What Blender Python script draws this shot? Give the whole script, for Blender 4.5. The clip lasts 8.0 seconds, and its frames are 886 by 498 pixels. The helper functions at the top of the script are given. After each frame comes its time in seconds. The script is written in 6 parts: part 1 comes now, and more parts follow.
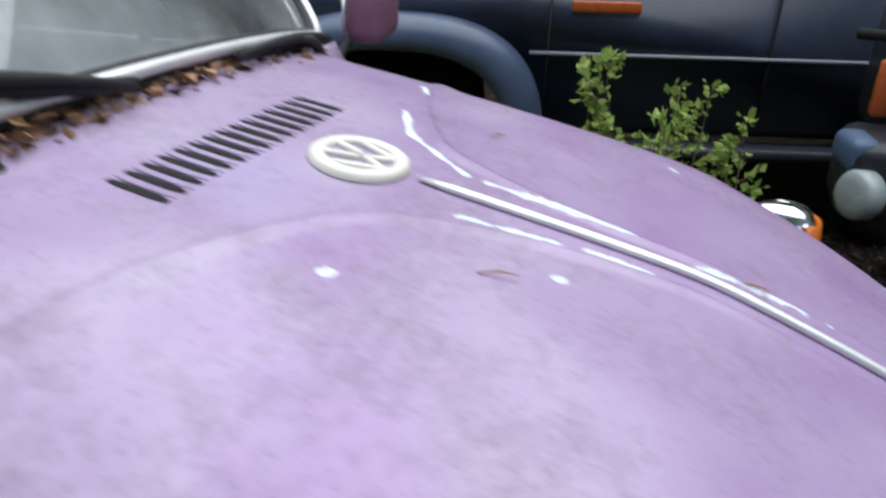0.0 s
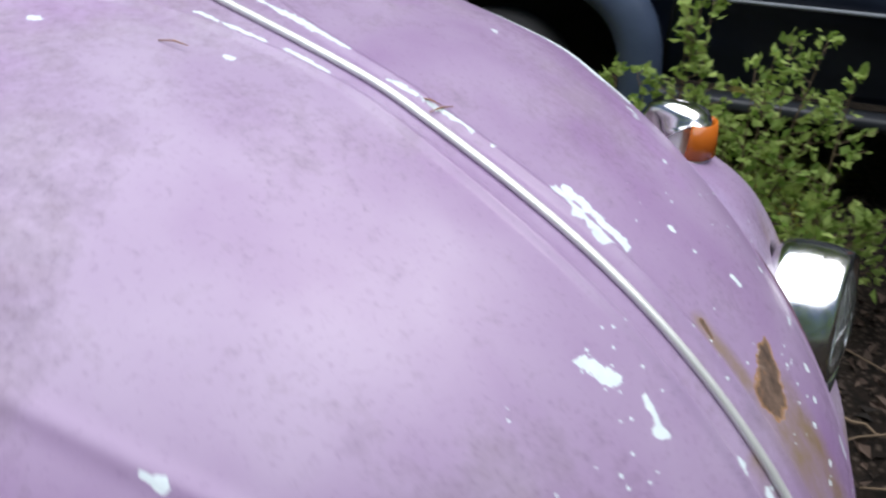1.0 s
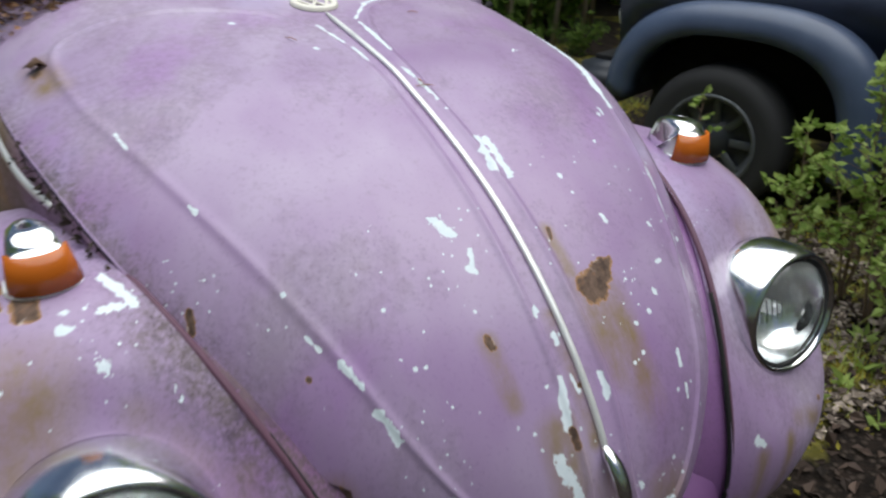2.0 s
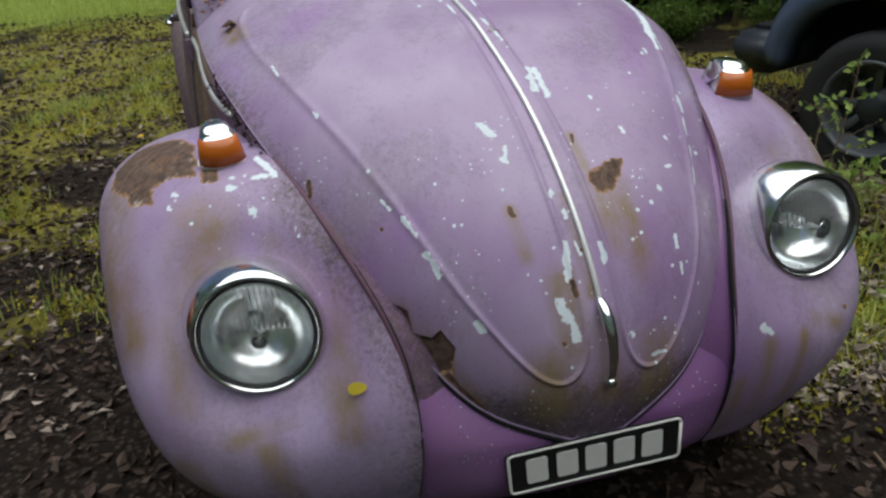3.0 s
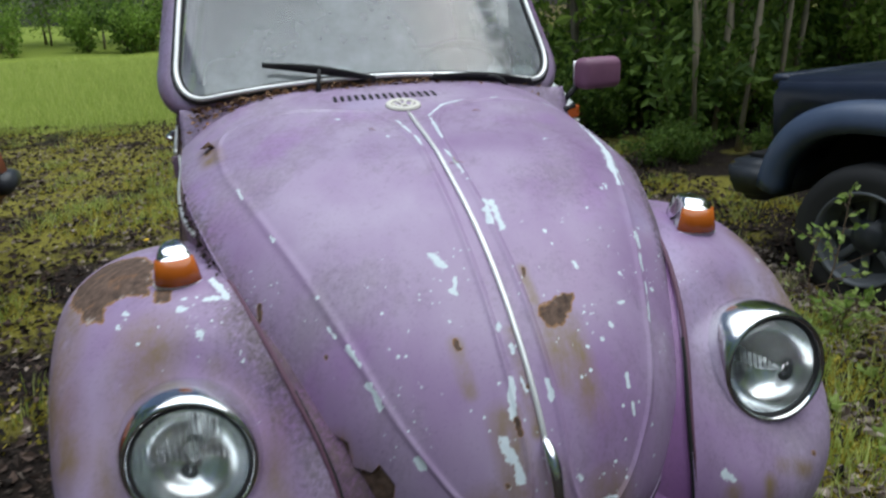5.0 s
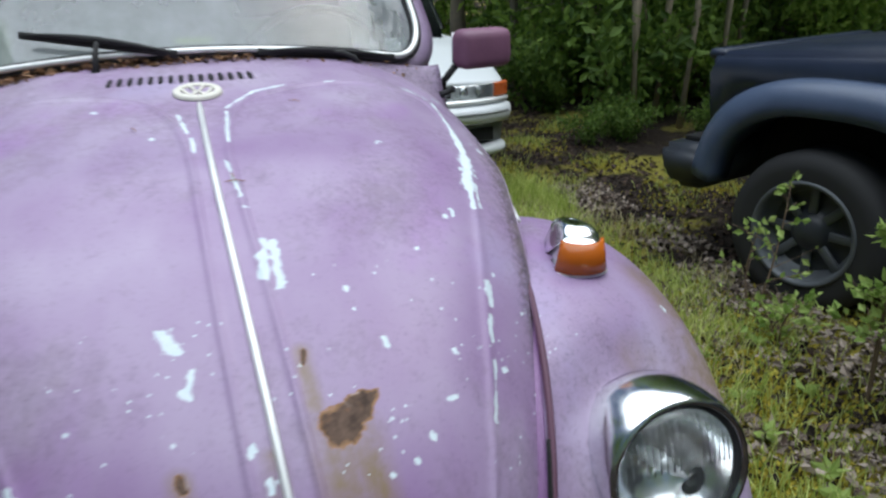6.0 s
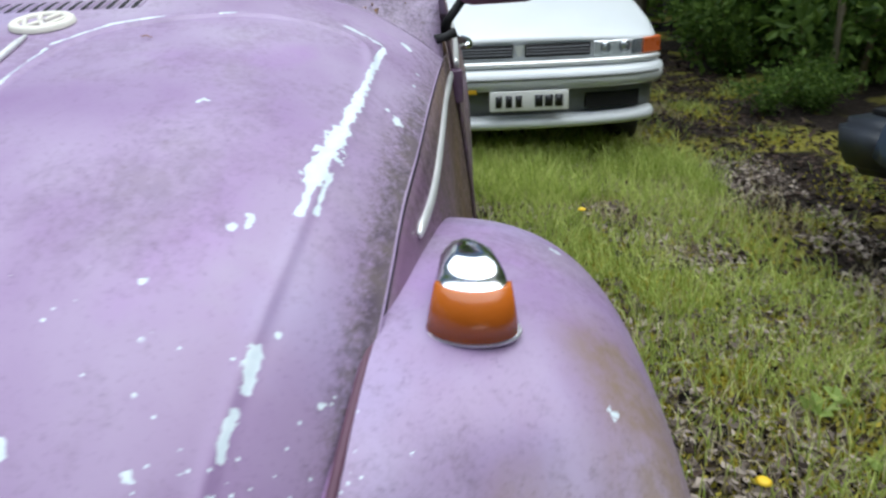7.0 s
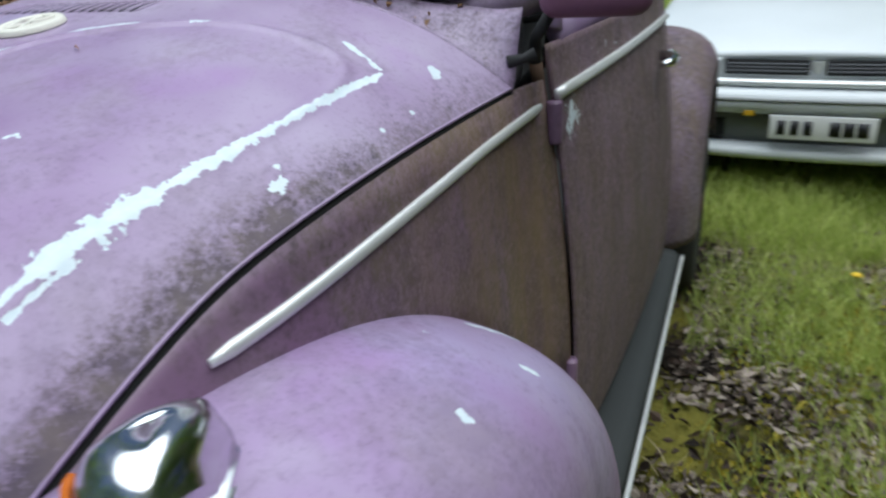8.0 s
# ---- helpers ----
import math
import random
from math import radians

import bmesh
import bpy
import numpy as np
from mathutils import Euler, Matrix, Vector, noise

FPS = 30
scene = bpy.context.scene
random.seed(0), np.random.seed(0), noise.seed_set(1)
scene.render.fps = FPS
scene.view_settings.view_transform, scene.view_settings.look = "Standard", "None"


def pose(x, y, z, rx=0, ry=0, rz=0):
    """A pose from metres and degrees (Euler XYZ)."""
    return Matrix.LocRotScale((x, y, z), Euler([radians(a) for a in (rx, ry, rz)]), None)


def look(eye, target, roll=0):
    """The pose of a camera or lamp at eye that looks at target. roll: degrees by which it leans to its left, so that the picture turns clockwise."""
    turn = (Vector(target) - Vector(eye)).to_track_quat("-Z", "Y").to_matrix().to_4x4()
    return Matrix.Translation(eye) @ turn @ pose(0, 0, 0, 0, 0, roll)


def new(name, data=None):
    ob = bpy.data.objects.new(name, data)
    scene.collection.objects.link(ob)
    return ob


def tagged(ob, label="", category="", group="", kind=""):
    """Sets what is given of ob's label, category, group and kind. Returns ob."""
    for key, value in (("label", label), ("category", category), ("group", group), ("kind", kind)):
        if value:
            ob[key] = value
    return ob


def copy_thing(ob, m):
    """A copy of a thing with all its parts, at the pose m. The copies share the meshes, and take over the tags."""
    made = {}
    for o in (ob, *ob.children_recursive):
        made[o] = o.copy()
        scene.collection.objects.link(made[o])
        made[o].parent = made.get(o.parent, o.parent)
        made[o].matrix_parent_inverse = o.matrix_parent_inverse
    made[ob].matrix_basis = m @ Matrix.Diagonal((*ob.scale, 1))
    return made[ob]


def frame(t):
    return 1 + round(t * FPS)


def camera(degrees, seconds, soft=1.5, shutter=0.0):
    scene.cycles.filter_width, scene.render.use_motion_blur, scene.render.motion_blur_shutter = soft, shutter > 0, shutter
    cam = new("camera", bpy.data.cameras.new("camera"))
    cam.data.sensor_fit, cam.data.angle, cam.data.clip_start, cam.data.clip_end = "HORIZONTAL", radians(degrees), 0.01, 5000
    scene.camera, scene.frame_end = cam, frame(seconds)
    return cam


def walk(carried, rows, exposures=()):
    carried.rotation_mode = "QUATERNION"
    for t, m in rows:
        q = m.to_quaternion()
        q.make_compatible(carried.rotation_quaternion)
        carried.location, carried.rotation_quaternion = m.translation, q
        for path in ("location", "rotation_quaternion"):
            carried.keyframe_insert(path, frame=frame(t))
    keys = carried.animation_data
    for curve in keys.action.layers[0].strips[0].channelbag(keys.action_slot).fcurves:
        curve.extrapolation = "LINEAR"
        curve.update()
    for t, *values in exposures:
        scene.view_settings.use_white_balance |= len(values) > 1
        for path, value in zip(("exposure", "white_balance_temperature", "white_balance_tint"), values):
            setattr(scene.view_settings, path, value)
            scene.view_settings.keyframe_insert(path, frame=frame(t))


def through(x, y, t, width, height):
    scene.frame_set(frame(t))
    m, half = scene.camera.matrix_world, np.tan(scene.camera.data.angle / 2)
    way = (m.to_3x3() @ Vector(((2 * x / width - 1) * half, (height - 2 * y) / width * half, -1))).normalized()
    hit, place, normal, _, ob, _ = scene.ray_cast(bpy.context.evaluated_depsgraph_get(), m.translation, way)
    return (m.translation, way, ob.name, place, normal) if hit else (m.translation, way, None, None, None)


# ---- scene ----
cam = camera(63.0, 8.0, 2.4, 0.35)
PATH = [
    (0, (0.037, -0.515, 1.385), (-0.581, 1.168, 0.499), 1.6),
    (0.5, (0.275, -0.469, 1.323), (-0.455, 1.128, 0.365), 1.6),
    (1, (0.483, -0.450, 1.322), (-0.540, 0.943, 0.316), 3.0),
    (2.5, (1.327, -0.429, 1.381), (-0.379, 0.157, 0.517), -1.8),
    (3, (1.493, -0.383, 1.367), (-0.251, -0.006, 0.464), -4.1),
    (3.5, (1.612, -0.379, 1.355), (-0.166, -0.072, 0.492), -4.6),
    (4, (1.647, -0.369, 1.384), (-0.163, -0.09, 0.58), -4.2),
    (5.5, (1.331, -0.133, 1.395), (-0.537, 0.278, 0.809), -2.2),
    (6, (1.118, 0.072, 1.36), (-0.688, 0.559, 0.654), -1.7),
    (6.5, (0.897, 0.318, 1.308), (-0.93, 0.55, 0.529), -2.7),
    (7, (0.764, 0.515, 1.266), (-1.071, 0.507, 0.472), -2.5),
    (7.5, (0.585, 0.68, 1.256), (-1.235, 0.361, 0.492), -2.9),
    (8, (0.391, 0.836, 1.243), (-1.273, 0.032, 0.478), -3.1),
]
walk(cam, [(t, look(eye, target, roll)) for t, eye, target, roll in PATH],
     [(0, 0.44, 6100, 12), (0.5, 0.52, 6250, 12), (1.0, 0.50, 6350, 13), (2.5, 0.17, 6450, 10), (3.5, -0.04, 6450, 10), (4.0, -0.02, 6400, 9), (5.5, 0.20, 5950, 9), (6.0, 0.30, 5980, 9), (7.0, 0.49, 6000, 9), (8.0, 0.27, 5950, 7)])

# ---- light ----
world = bpy.data.worlds.new("world")
scene.world = world
world.use_nodes = True
wn, wl = world.node_tree.nodes, world.node_tree.links
sky = wn.new("ShaderNodeTexSky")
sky.sky_type = "NISHITA"
sky.sun_disc = False
sky.sun_elevation, sky.sun_rotation = radians(60), radians(20)
sky.air_density, sky.dust_density, sky.ozone_density = 1.0, 3.0, 1.0
wn["Background"].inputs["Strength"].default_value = 0.060
wl.new(sky.outputs["Color"], wn["Background"].inputs["Color"])
sun = new("sun", bpy.data.lights.new("sun", "SUN"))
sun.data.energy, sun.data.angle, sun.data.color = 3.35, radians(84), (0.97, 1.0, 0.98)
sun.matrix_world = look((0.5, 0.5, 10), (0, 0, 0))


# ---- materials ----
class Nodes:
    """A short hand for writing node materials."""

    def __init__(self, name):
        self.mat = bpy.data.materials.new(name)
        self.mat.use_nodes = True
        self.tree = self.mat.node_tree
        self.out = self.tree.nodes["Principled BSDF"]

    def link(self, a, b):
        if isinstance(a, (int, float, tuple)):
            if b.type == "RGBA":
                a = (*a, 1.0) if isinstance(a, tuple) else (a, a, a, 1.0)
            b.default_value = a
        else:
            self.tree.links.new(a, b)

    def set(self, **given):
        for key, value in given.items():
            self.link(value, self.out.inputs[key.replace("_", " ")])
        return self

    def coord(self, scale=1.0, stretch=(1, 1, 1)):
        c = self.tree.nodes.new("ShaderNodeTexCoord")
        m = self.tree.nodes.new("ShaderNodeMapping")
        m.inputs["Scale"].default_value = [scale * s for s in stretch]
        self.tree.links.new(c.outputs["Object"], m.inputs["Vector"])
        return m.outputs["Vector"]

    def noise(self, scale, detail=4.0, rough=0.55, stretch=(1, 1, 1), colour=False):
        n = self.tree.nodes.new("ShaderNodeTexNoise")
        n.inputs["Scale"].default_value, n.inputs["Detail"].default_value, n.inputs["Roughness"].default_value = scale, detail, rough
        self.tree.links.new(self.coord(1.0, stretch), n.inputs["Vector"])
        return n.outputs["Color" if colour else "Fac"]

    def cells(self, scale, feature="F1", stretch=(1, 1, 1)):
        n = self.tree.nodes.new("ShaderNodeTexVoronoi")
        n.feature = feature
        n.inputs["Scale"].default_value = scale
        self.tree.links.new(self.coord(1.0, stretch), n.inputs["Vector"])
        return n.outputs["Distance"]

    def attr(self, name):
        n = self.tree.nodes.new("ShaderNodeAttribute")
        n.attribute_name = name
        return n.outputs["Fac"]

    def ramp(self, fac, *stops):
        n = self.tree.nodes.new("ShaderNodeValToRGB")
        e = n.color_ramp.elements
        while len(e) < len(stops):
            e.new(0.5)
        for k, (at, colour) in zip(e, stops):
            k.position = at
            k.color = (*colour, 1) if isinstance(colour, tuple) else (colour, colour, colour, 1)
        self.link(fac, n.inputs["Fac"])
        return n.outputs["Color"]

    def mix(self, fac, a, b, kind="MIX"):
        n = self.tree.nodes.new("ShaderNodeMix")
        n.data_type, n.blend_type = "RGBA", kind
        self.link(fac, n.inputs[0])
        self.link(a, n.inputs[6])
        self.link(b, n.inputs[7])
        return n.outputs[2]

    def math(self, op, a, b=0.0, clamp=False):
        n = self.tree.nodes.new("ShaderNodeMath")
        n.operation, n.use_clamp = op, clamp
        self.link(a, n.inputs[0])
        self.link(b, n.inputs[1])
        return n.outputs[0]

    def random(self):
        n = self.tree.nodes.new("ShaderNodeObjectInfo")
        return n.outputs["Random"]

    def island(self):
        n = self.tree.nodes.new("ShaderNodeNewGeometry")
        return n.outputs["Random Per Island"]

    def bump(self, height, strength=0.3, distance=0.002):
        n = self.tree.nodes.new("ShaderNodeBump")
        n.inputs["Strength"].default_value, n.inputs["Distance"].default_value = strength, distance
        self.link(height, n.inputs["Height"])
        self.tree.links.new(n.outputs["Normal"], self.out.inputs["Normal"])
        return self


def car_paint(name, deep, faded, grime=0.5, white=1.0):
    """Old cellulose paint: chalky bloom, a painted bluish sheen, violet where it was rubbed, dark growth, chips to
    pale primer, rust.
    """
    m = Nodes(name)
    big, mid, fine = m.noise(1.8, 3), m.noise(9, 5, 0.6), m.noise(85, 4, 0.7)
    run = m.noise(8, 3, 0.5, (1, 1, 0.2))
    tone = m.math("ADD", m.math("MULTIPLY", big, 0.6), m.math("MULTIPLY", run, 0.4))
    colour = m.mix(m.ramp(tone, (0.27, 0.0), (0.65, 1.0)), deep, faded)
    colour = m.mix(m.ramp(m.noise(4.2, 4, 0.6, (1, 1, 0.4)), (0.55, 0.0), (0.72, 0.5)), colour, (deep[0] * 1.45, deep[1] * 1.35, deep[2] * 1.5))
    chalk = tuple(min(1, c * 1.2 + 0.05) for c in faded)
    colour = m.mix(m.ramp(m.noise(5, 3, 0.5, (1, 1, 0.3)), (0.55, 0.0), (0.8, 0.4)), colour, chalk)
    # Bluish-violet streaks: the wings' sheen put into the paint colour.
    colour = m.mix(m.ramp(m.noise(2.7, 4, 0.6, (1, 1, 0.5)), (0.56, 0.0), (0.74, 0.55)), colour, (faded[0] * 0.95, faded[1] * 1.02, faded[2] * 1.2))
    colour = m.mix(m.ramp(m.noise(170, 3, 0.6), (0.56, 0.0), (0.72, 0.20)), colour, tuple(c * 0.6 for c in deep))
    patina = m.math("MULTIPLY", m.ramp(m.math("ADD", m.noise(5, 6, 0.7, (1, 1, 0.3)), m.math("MULTIPLY", fine, 0.35)), (0.65, 0.0), (0.83, 1.0)), grime)
    growth = m.ramp(m.math("ADD", m.math("ADD", m.math("MULTIPLY", mid, 0.2), m.math("ADD", m.math("MULTIPLY", fine, 0.35), m.math("MULTIPLY", m.noise(210, 5, 0.75), 0.5))), m.math("MULTIPLY", m.attr("grime"), 0.35)), (0.64, 0.0), (0.90, 1.0))
    dirt = m.math("ADD", patina, m.math("MULTIPLY", m.ramp(m.attr("grime"), (0.02, 0.0), (0.7, 1.0)), growth), True)
    colour = m.mix(m.math("MULTIPLY", dirt, 0.8), colour, m.ramp(m.noise(40, 4), (0.3, (0.032, 0.027, 0.024)), (0.7, (0.115, 0.095, 0.064))))
    stain = m.attr("stain")
    stained = m.math("MULTIPLY", m.ramp(stain, (0.05, 0.0), (0.75, 1.0)), m.ramp(m.math("ADD", m.math("MULTIPLY", m.noise(26, 6, 0.7, (1, 1, 0.12)), 0.7), m.math("MULTIPLY", m.noise(9, 4), 0.3)), (0.34, 0.1), (0.62, 1.0)))
    colour = m.mix(m.math("MULTIPLY", stained, 0.92), colour, m.mix(m.noise(5, 3), (0.20, 0.115, 0.05), (0.23, 0.19, 0.08)))
    ragged = m.math("ADD", m.math("MULTIPLY", m.math("SUBTRACT", m.noise(58, 3, 0.6, (1, 1, 0.55)), 0.5), 1.3), m.math("MULTIPLY", m.math("SUBTRACT", m.noise(140, 4, 0.6), 0.5), 0.95))
    chip = m.ramp(m.math("ADD", m.attr("chip"), ragged), (0.58, 0.0), (0.63, 1.0))
    wobble = m.math("MULTIPLY", m.noise(120, 3), 0.14)
    specks = m.ramp(m.math("ADD", m.cells(34), wobble), (0.17, 1.0), (0.20, 0.0))
    small = m.ramp(m.math("ADD", m.cells(75), wobble), (0.18, 1.0), (0.21, 0.0))
    thin = m.ramp(m.noise(4.5, 3), (0.49, 0.0), (0.56, 1.0))
    thinner = m.ramp(m.noise(7, 3), (0.50, 0.0), (0.57, 1.0))
    specks = m.math("MAXIMUM", m.math("MULTIPLY", specks, thin), m.math("MULTIPLY", small, thinner))
    chip = m.math("MAXIMUM", chip, m.ramp(m.math("MULTIPLY", specks, m.attr("speck")), (0.4, 0.0), (0.5, 1.0)))
    chip = m.math("MULTIPLY", chip, white)
    colour = m.mix(chip, colour, m.mix(fine, (0.50, 0.60, 0.66), (0.74, 0.79, 0.82)))
    edge_of_rust = m.math("ADD", m.attr("rust"), m.math("MULTIPLY", ragged, 0.5))
    rust = m.ramp(edge_of_rust, (0.45, 0.0), (0.49, 1.0))
    rusty = m.mix(m.ramp(m.noise(60, 6, 0.7), (0.35, 0.0), (0.7, 1.0)), (0.045, 0.026, 0.018), (0.17, 0.108, 0.078))
    rusty = m.mix(m.ramp(m.noise(20, 4, 0.7), (0.58, 0.0), (0.72, 0.5)), rusty, (0.36, 0.17, 0.07))
    rusty = m.mix(m.ramp(edge_of_rust, (0.47, 0.8), (0.64, 0.0)), rusty, (0.44, 0.24, 0.11))
    colour = m.mix(rust, colour, rusty)
    peeling = m.math("MULTIPLY", m.ramp(edge_of_rust, (0.49, 1.0), (0.85, 0.0)), m.ramp(m.noise(42, 3, 0.6), (0.60, 0.0), (0.63, 1.0)))
    colour = m.mix(m.math("MULTIPLY", rust, peeling), colour, (0.50, 0.42, 0.38))
    rough = m.math("ADD", m.math("MULTIPLY", mid, 0.28), 0.20)
    rough = m.mix(m.math("MAXIMUM", rust, m.math("MAXIMUM", dirt, m.math("MULTIPLY", chip, 0.6))), rough, 0.85)
    m.set(Base_Color=colour, Roughness=rough, Specular_IOR_Level=0.5, Coat_Weight=0.0)
    m.bump(m.math("ADD", m.math("MULTIPLY", m.math("MAXIMUM", chip, rust), -0.6), m.math("MULTIPLY", m.math("ADD", m.math("ADD", fine, dirt), m.math("MULTIPLY", rust, m.noise(150, 3))), 0.18)), 0.4, 0.0015)
    return m.mat


def simple(name, colour, rough=0.5, metal=0.0, vary=0.25, scale=12, bump=0.15, **more):
    """A plain worn surface: two scales of variation and fine relief."""
    m = Nodes(name)
    lo = tuple(c * (1 - vary) for c in colour)
    hi = tuple(min(1, c * (1 + vary)) for c in colour)
    n, f = m.noise(scale, 4), m.noise(scale * 12, 3)
    m.set(Base_Color=m.mix(m.math("ADD", m.math("MULTIPLY", n, 0.7), m.math("MULTIPLY", f, 0.3)), lo, hi), Metallic=metal,
          Roughness=m.math("ADD", m.math("MULTIPLY", n, 0.25), max(0.02, rough - 0.12)), **more)
    m.bump(f, bump, 0.001)
    return m.mat


LILAC = car_paint("lilac_paint", (0.225, 0.118, 0.282), (0.405, 0.334, 0.460), 0.42)
CHROME = simple("pitted_chrome", (0.78, 0.79, 0.80), 0.16, 1.0, 0.15, 40, 0.05)
TRIM = simple("dull_aluminium", (0.80, 0.81, 0.80), 0.42, 0.55, 0.12, 30, 0.1)
RUBBER = simple("old_rubber", (0.022, 0.022, 0.023), 0.75, 0, 0.4, 20)
BLACK = simple("black_gap", (0.008, 0.008, 0.008), 0.9, 0, 0.3, 20)
DARKRUST = simple("dark_rust", (0.09, 0.05, 0.03), 0.9, 0, 0.6, 14, 0.6)
IVORY = simple("ivory_plastic", (0.72, 0.70, 0.62), 0.5, 0, 0.12, 60, 0.2)
AMBER = Nodes("amber_plastic").set(Base_Color=(0.56, 0.14, 0.014), Roughness=0.22, Transmission_Weight=0.15, IOR=1.49).mat
PLATE_BLACK = simple("plate_black", (0.012, 0.012, 0.014), 0.4, 0, 0.3, 30)
PLATE_WHITE = simple("plate_white", (0.75, 0.75, 0.72), 0.5, 0, 0.1, 60)
GREYBOARD = simple("grey_rubber_mat", (0.032, 0.036, 0.036), 0.8, 0, 0.25, 16)
SILVER = simple("silver_reflector", (0.88, 0.89, 0.90), 0.45, 0.8, 0.06, 20, 0.02)
DIRT = simple("rotted_leaf_dirt", (0.030, 0.020, 0.014), 0.95, 0, 0.7, 40, 0.8)
INSIDE = simple("faded_lining", (0.16, 0.16, 0.16), 0.9, 0, 0.3, 8)


def glass_mat(name, tint=(0.93, 0.97, 0.96), rough=0.02, dirt=0.0, thin=True):
    """Dusty glass: a thin pane (clear, with a Fresnel gloss), or a solid lens."""
    m = Nodes(name)
    nodes, links = m.tree.nodes, m.tree.links
    if thin:
        clear, gloss, fres, clean = nodes.new("ShaderNodeBsdfTransparent"), nodes.new("ShaderNodeBsdfGlossy"), nodes.new("ShaderNodeFresnel"), nodes.new("ShaderNodeMixShader")
        clear.inputs["Color"].default_value = (*tint, 1)
        gloss.inputs["Roughness"].default_value, fres.inputs["IOR"].default_value = max(rough, 0.04), 2.0
        links.new(fres.outputs[0], clean.inputs[0])
        links.new(clear.outputs[0], clean.inputs[1])
        links.new(gloss.outputs[0], clean.inputs[2])
    else:
        clean = nodes.new("ShaderNodeBsdfGlass")
        clean.inputs["Color"].default_value, clean.inputs["Roughness"].default_value, clean.inputs["IOR"].default_value = (*tint, 1), rough, 1.45
    mixer = nodes.new("ShaderNodeMixShader")
    m.set(Base_Color=m.mix(m.noise(9, 3), (0.50, 0.56, 0.58), (0.72, 0.77, 0.78)), Roughness=0.9)
    m.link(m.math("MULTIPLY", m.ramp(m.noise(3.2, 5, 0.65), (0.3, 0.15), (0.8, 1.0)), dirt), mixer.inputs[0])
    links.new(clean.outputs[0], mixer.inputs[1])
    links.new(m.out.outputs[0], mixer.inputs[2])
    links.new(mixer.outputs[0], nodes["Material Output"].inputs["Surface"])
    return m.mat


# Dust on the panes, set pale enough to stand in for reflected sky too.
SCREEN = glass_mat("dusty_windscreen", (0.62, 0.66, 0.66), dirt=0.48)
LENS = glass_mat("fluted_glass", (0.98, 0.99, 0.99), 0.02, 0.04, False)
BOWL = simple("polished_reflector", (0.95, 0.96, 0.96), 0.17, 1.0, 0.03, 20, 0.02)


# ---- building tools ----
def link_mesh(name, me, material, parent=None, label="", smooth=True):
    if material:
        me.materials.append(material)
    if smooth:
        me.polygons.foreach_set("use_smooth", [True] * len(me.polygons))
    ob = new(name, me)
    if parent:
        ob.parent = parent
    return tagged(ob, label)


def part(name, bm, material, parent=None, label="", smooth=True):
    me = bpy.data.meshes.new(name)
    bm.to_mesh(me)
    bm.free()
    return link_mesh(name, me, material, parent, label, smooth)


def raw(name, verts, faces, material, parent=None, label="", smooth=True):
    me = bpy.data.meshes.new(name)
    me.from_pydata([tuple(v) for v in np.asarray(verts, float)], [], faces)
    me.update()
    return link_mesh(name, me, material, parent, label, smooth)


def thing(name, label, category, m=None, group="", kind=""):
    ob = new(name)
    ob.empty_display_size = 0.1
    if m is not None:
        ob.matrix_world = m
    return tagged(ob, label, category, group, kind)


def sheet(name, p, material, parent=None, label="", thick=0.0, flip=False, wrap=False, **fields):
    """A smooth sheet from a grid of places p[i, j], with thickness and named wear fields."""
    nu, nv = p.shape[:2]
    faces = []
    for i in range(nu - 1):
        for j in range(nv - (0 if wrap else 1)):
            a, b = i * nv + j, i * nv + (j + 1) % nv
            q = (a, b, b + nv, a + nv)
            faces.append(q[::-1] if flip else q)
    ob = raw(name, p.reshape(-1, 3), faces, material, parent, label)
    for key, values in fields.items():
        ob.data.attributes.new(key, "FLOAT", "POINT").data.foreach_set("value", np.asarray(values, np.float32).ravel())
    if thick:
        s = ob.modifiers.new("thickness", "SOLIDIFY")
        s.thickness, s.offset = thick, -1
    return ob


def tube(name, path, radius, material, parent=None, label="", n=8, flat=1.0, up=(0, 0, 1)):
    """A round or flattened bar along a path; radius may vary along it."""
    path = np.asarray(path, float)
    k = len(path)
    radius = np.broadcast_to(np.asarray(radius, float), (k,))
    t = np.gradient(path, axis=0)
    t /= np.linalg.norm(t, axis=1)[:, None] + 1e-9
    ups = np.broadcast_to(np.asarray(up, float), (k, 3))
    side = np.cross(t, ups)
    side /= np.linalg.norm(side, axis=1)[:, None] + 1e-9
    top = np.cross(side, t)
    a = np.linspace(0, 2 * np.pi, n, endpoint=False)
    ring = path[:, None] + radius[:, None, None] * (np.cos(a)[None, :, None] * side[:, None] + flat * np.sin(a)[None, :, None] * top[:, None])
    verts = np.concatenate([ring.reshape(-1, 3), path[:1], path[-1:]])
    faces = [(i * n + j, i * n + (j + 1) % n, (i + 1) * n + (j + 1) % n, (i + 1) * n + j) for i in range(k - 1) for j in range(n)]
    faces += [((j + 1) % n, j, k * n) for j in range(n)] + [((k - 1) * n + j, (k - 1) * n + (j + 1) % n, k * n + 1) for j in range(n)]
    return raw(name, verts, faces, material, parent, label)


def lathe(name, profile, material, parent=None, label="", n=40, m=Matrix(), smooth=True):
    """Turned about the local z axis; profile rows are radius, height."""
    profile = np.asarray(profile, float)
    a = np.linspace(0, 2 * np.pi, n, endpoint=False)
    p = np.stack([profile[:, 0:1] * np.cos(a), profile[:, 0:1] * np.sin(a), np.repeat(profile[:, 1:2], n, 1)], -1)
    r, o = np.array(m.to_3x3()), np.array(m.translation)
    return sheet(name, p @ r.T + o, material, parent, label, wrap=True)


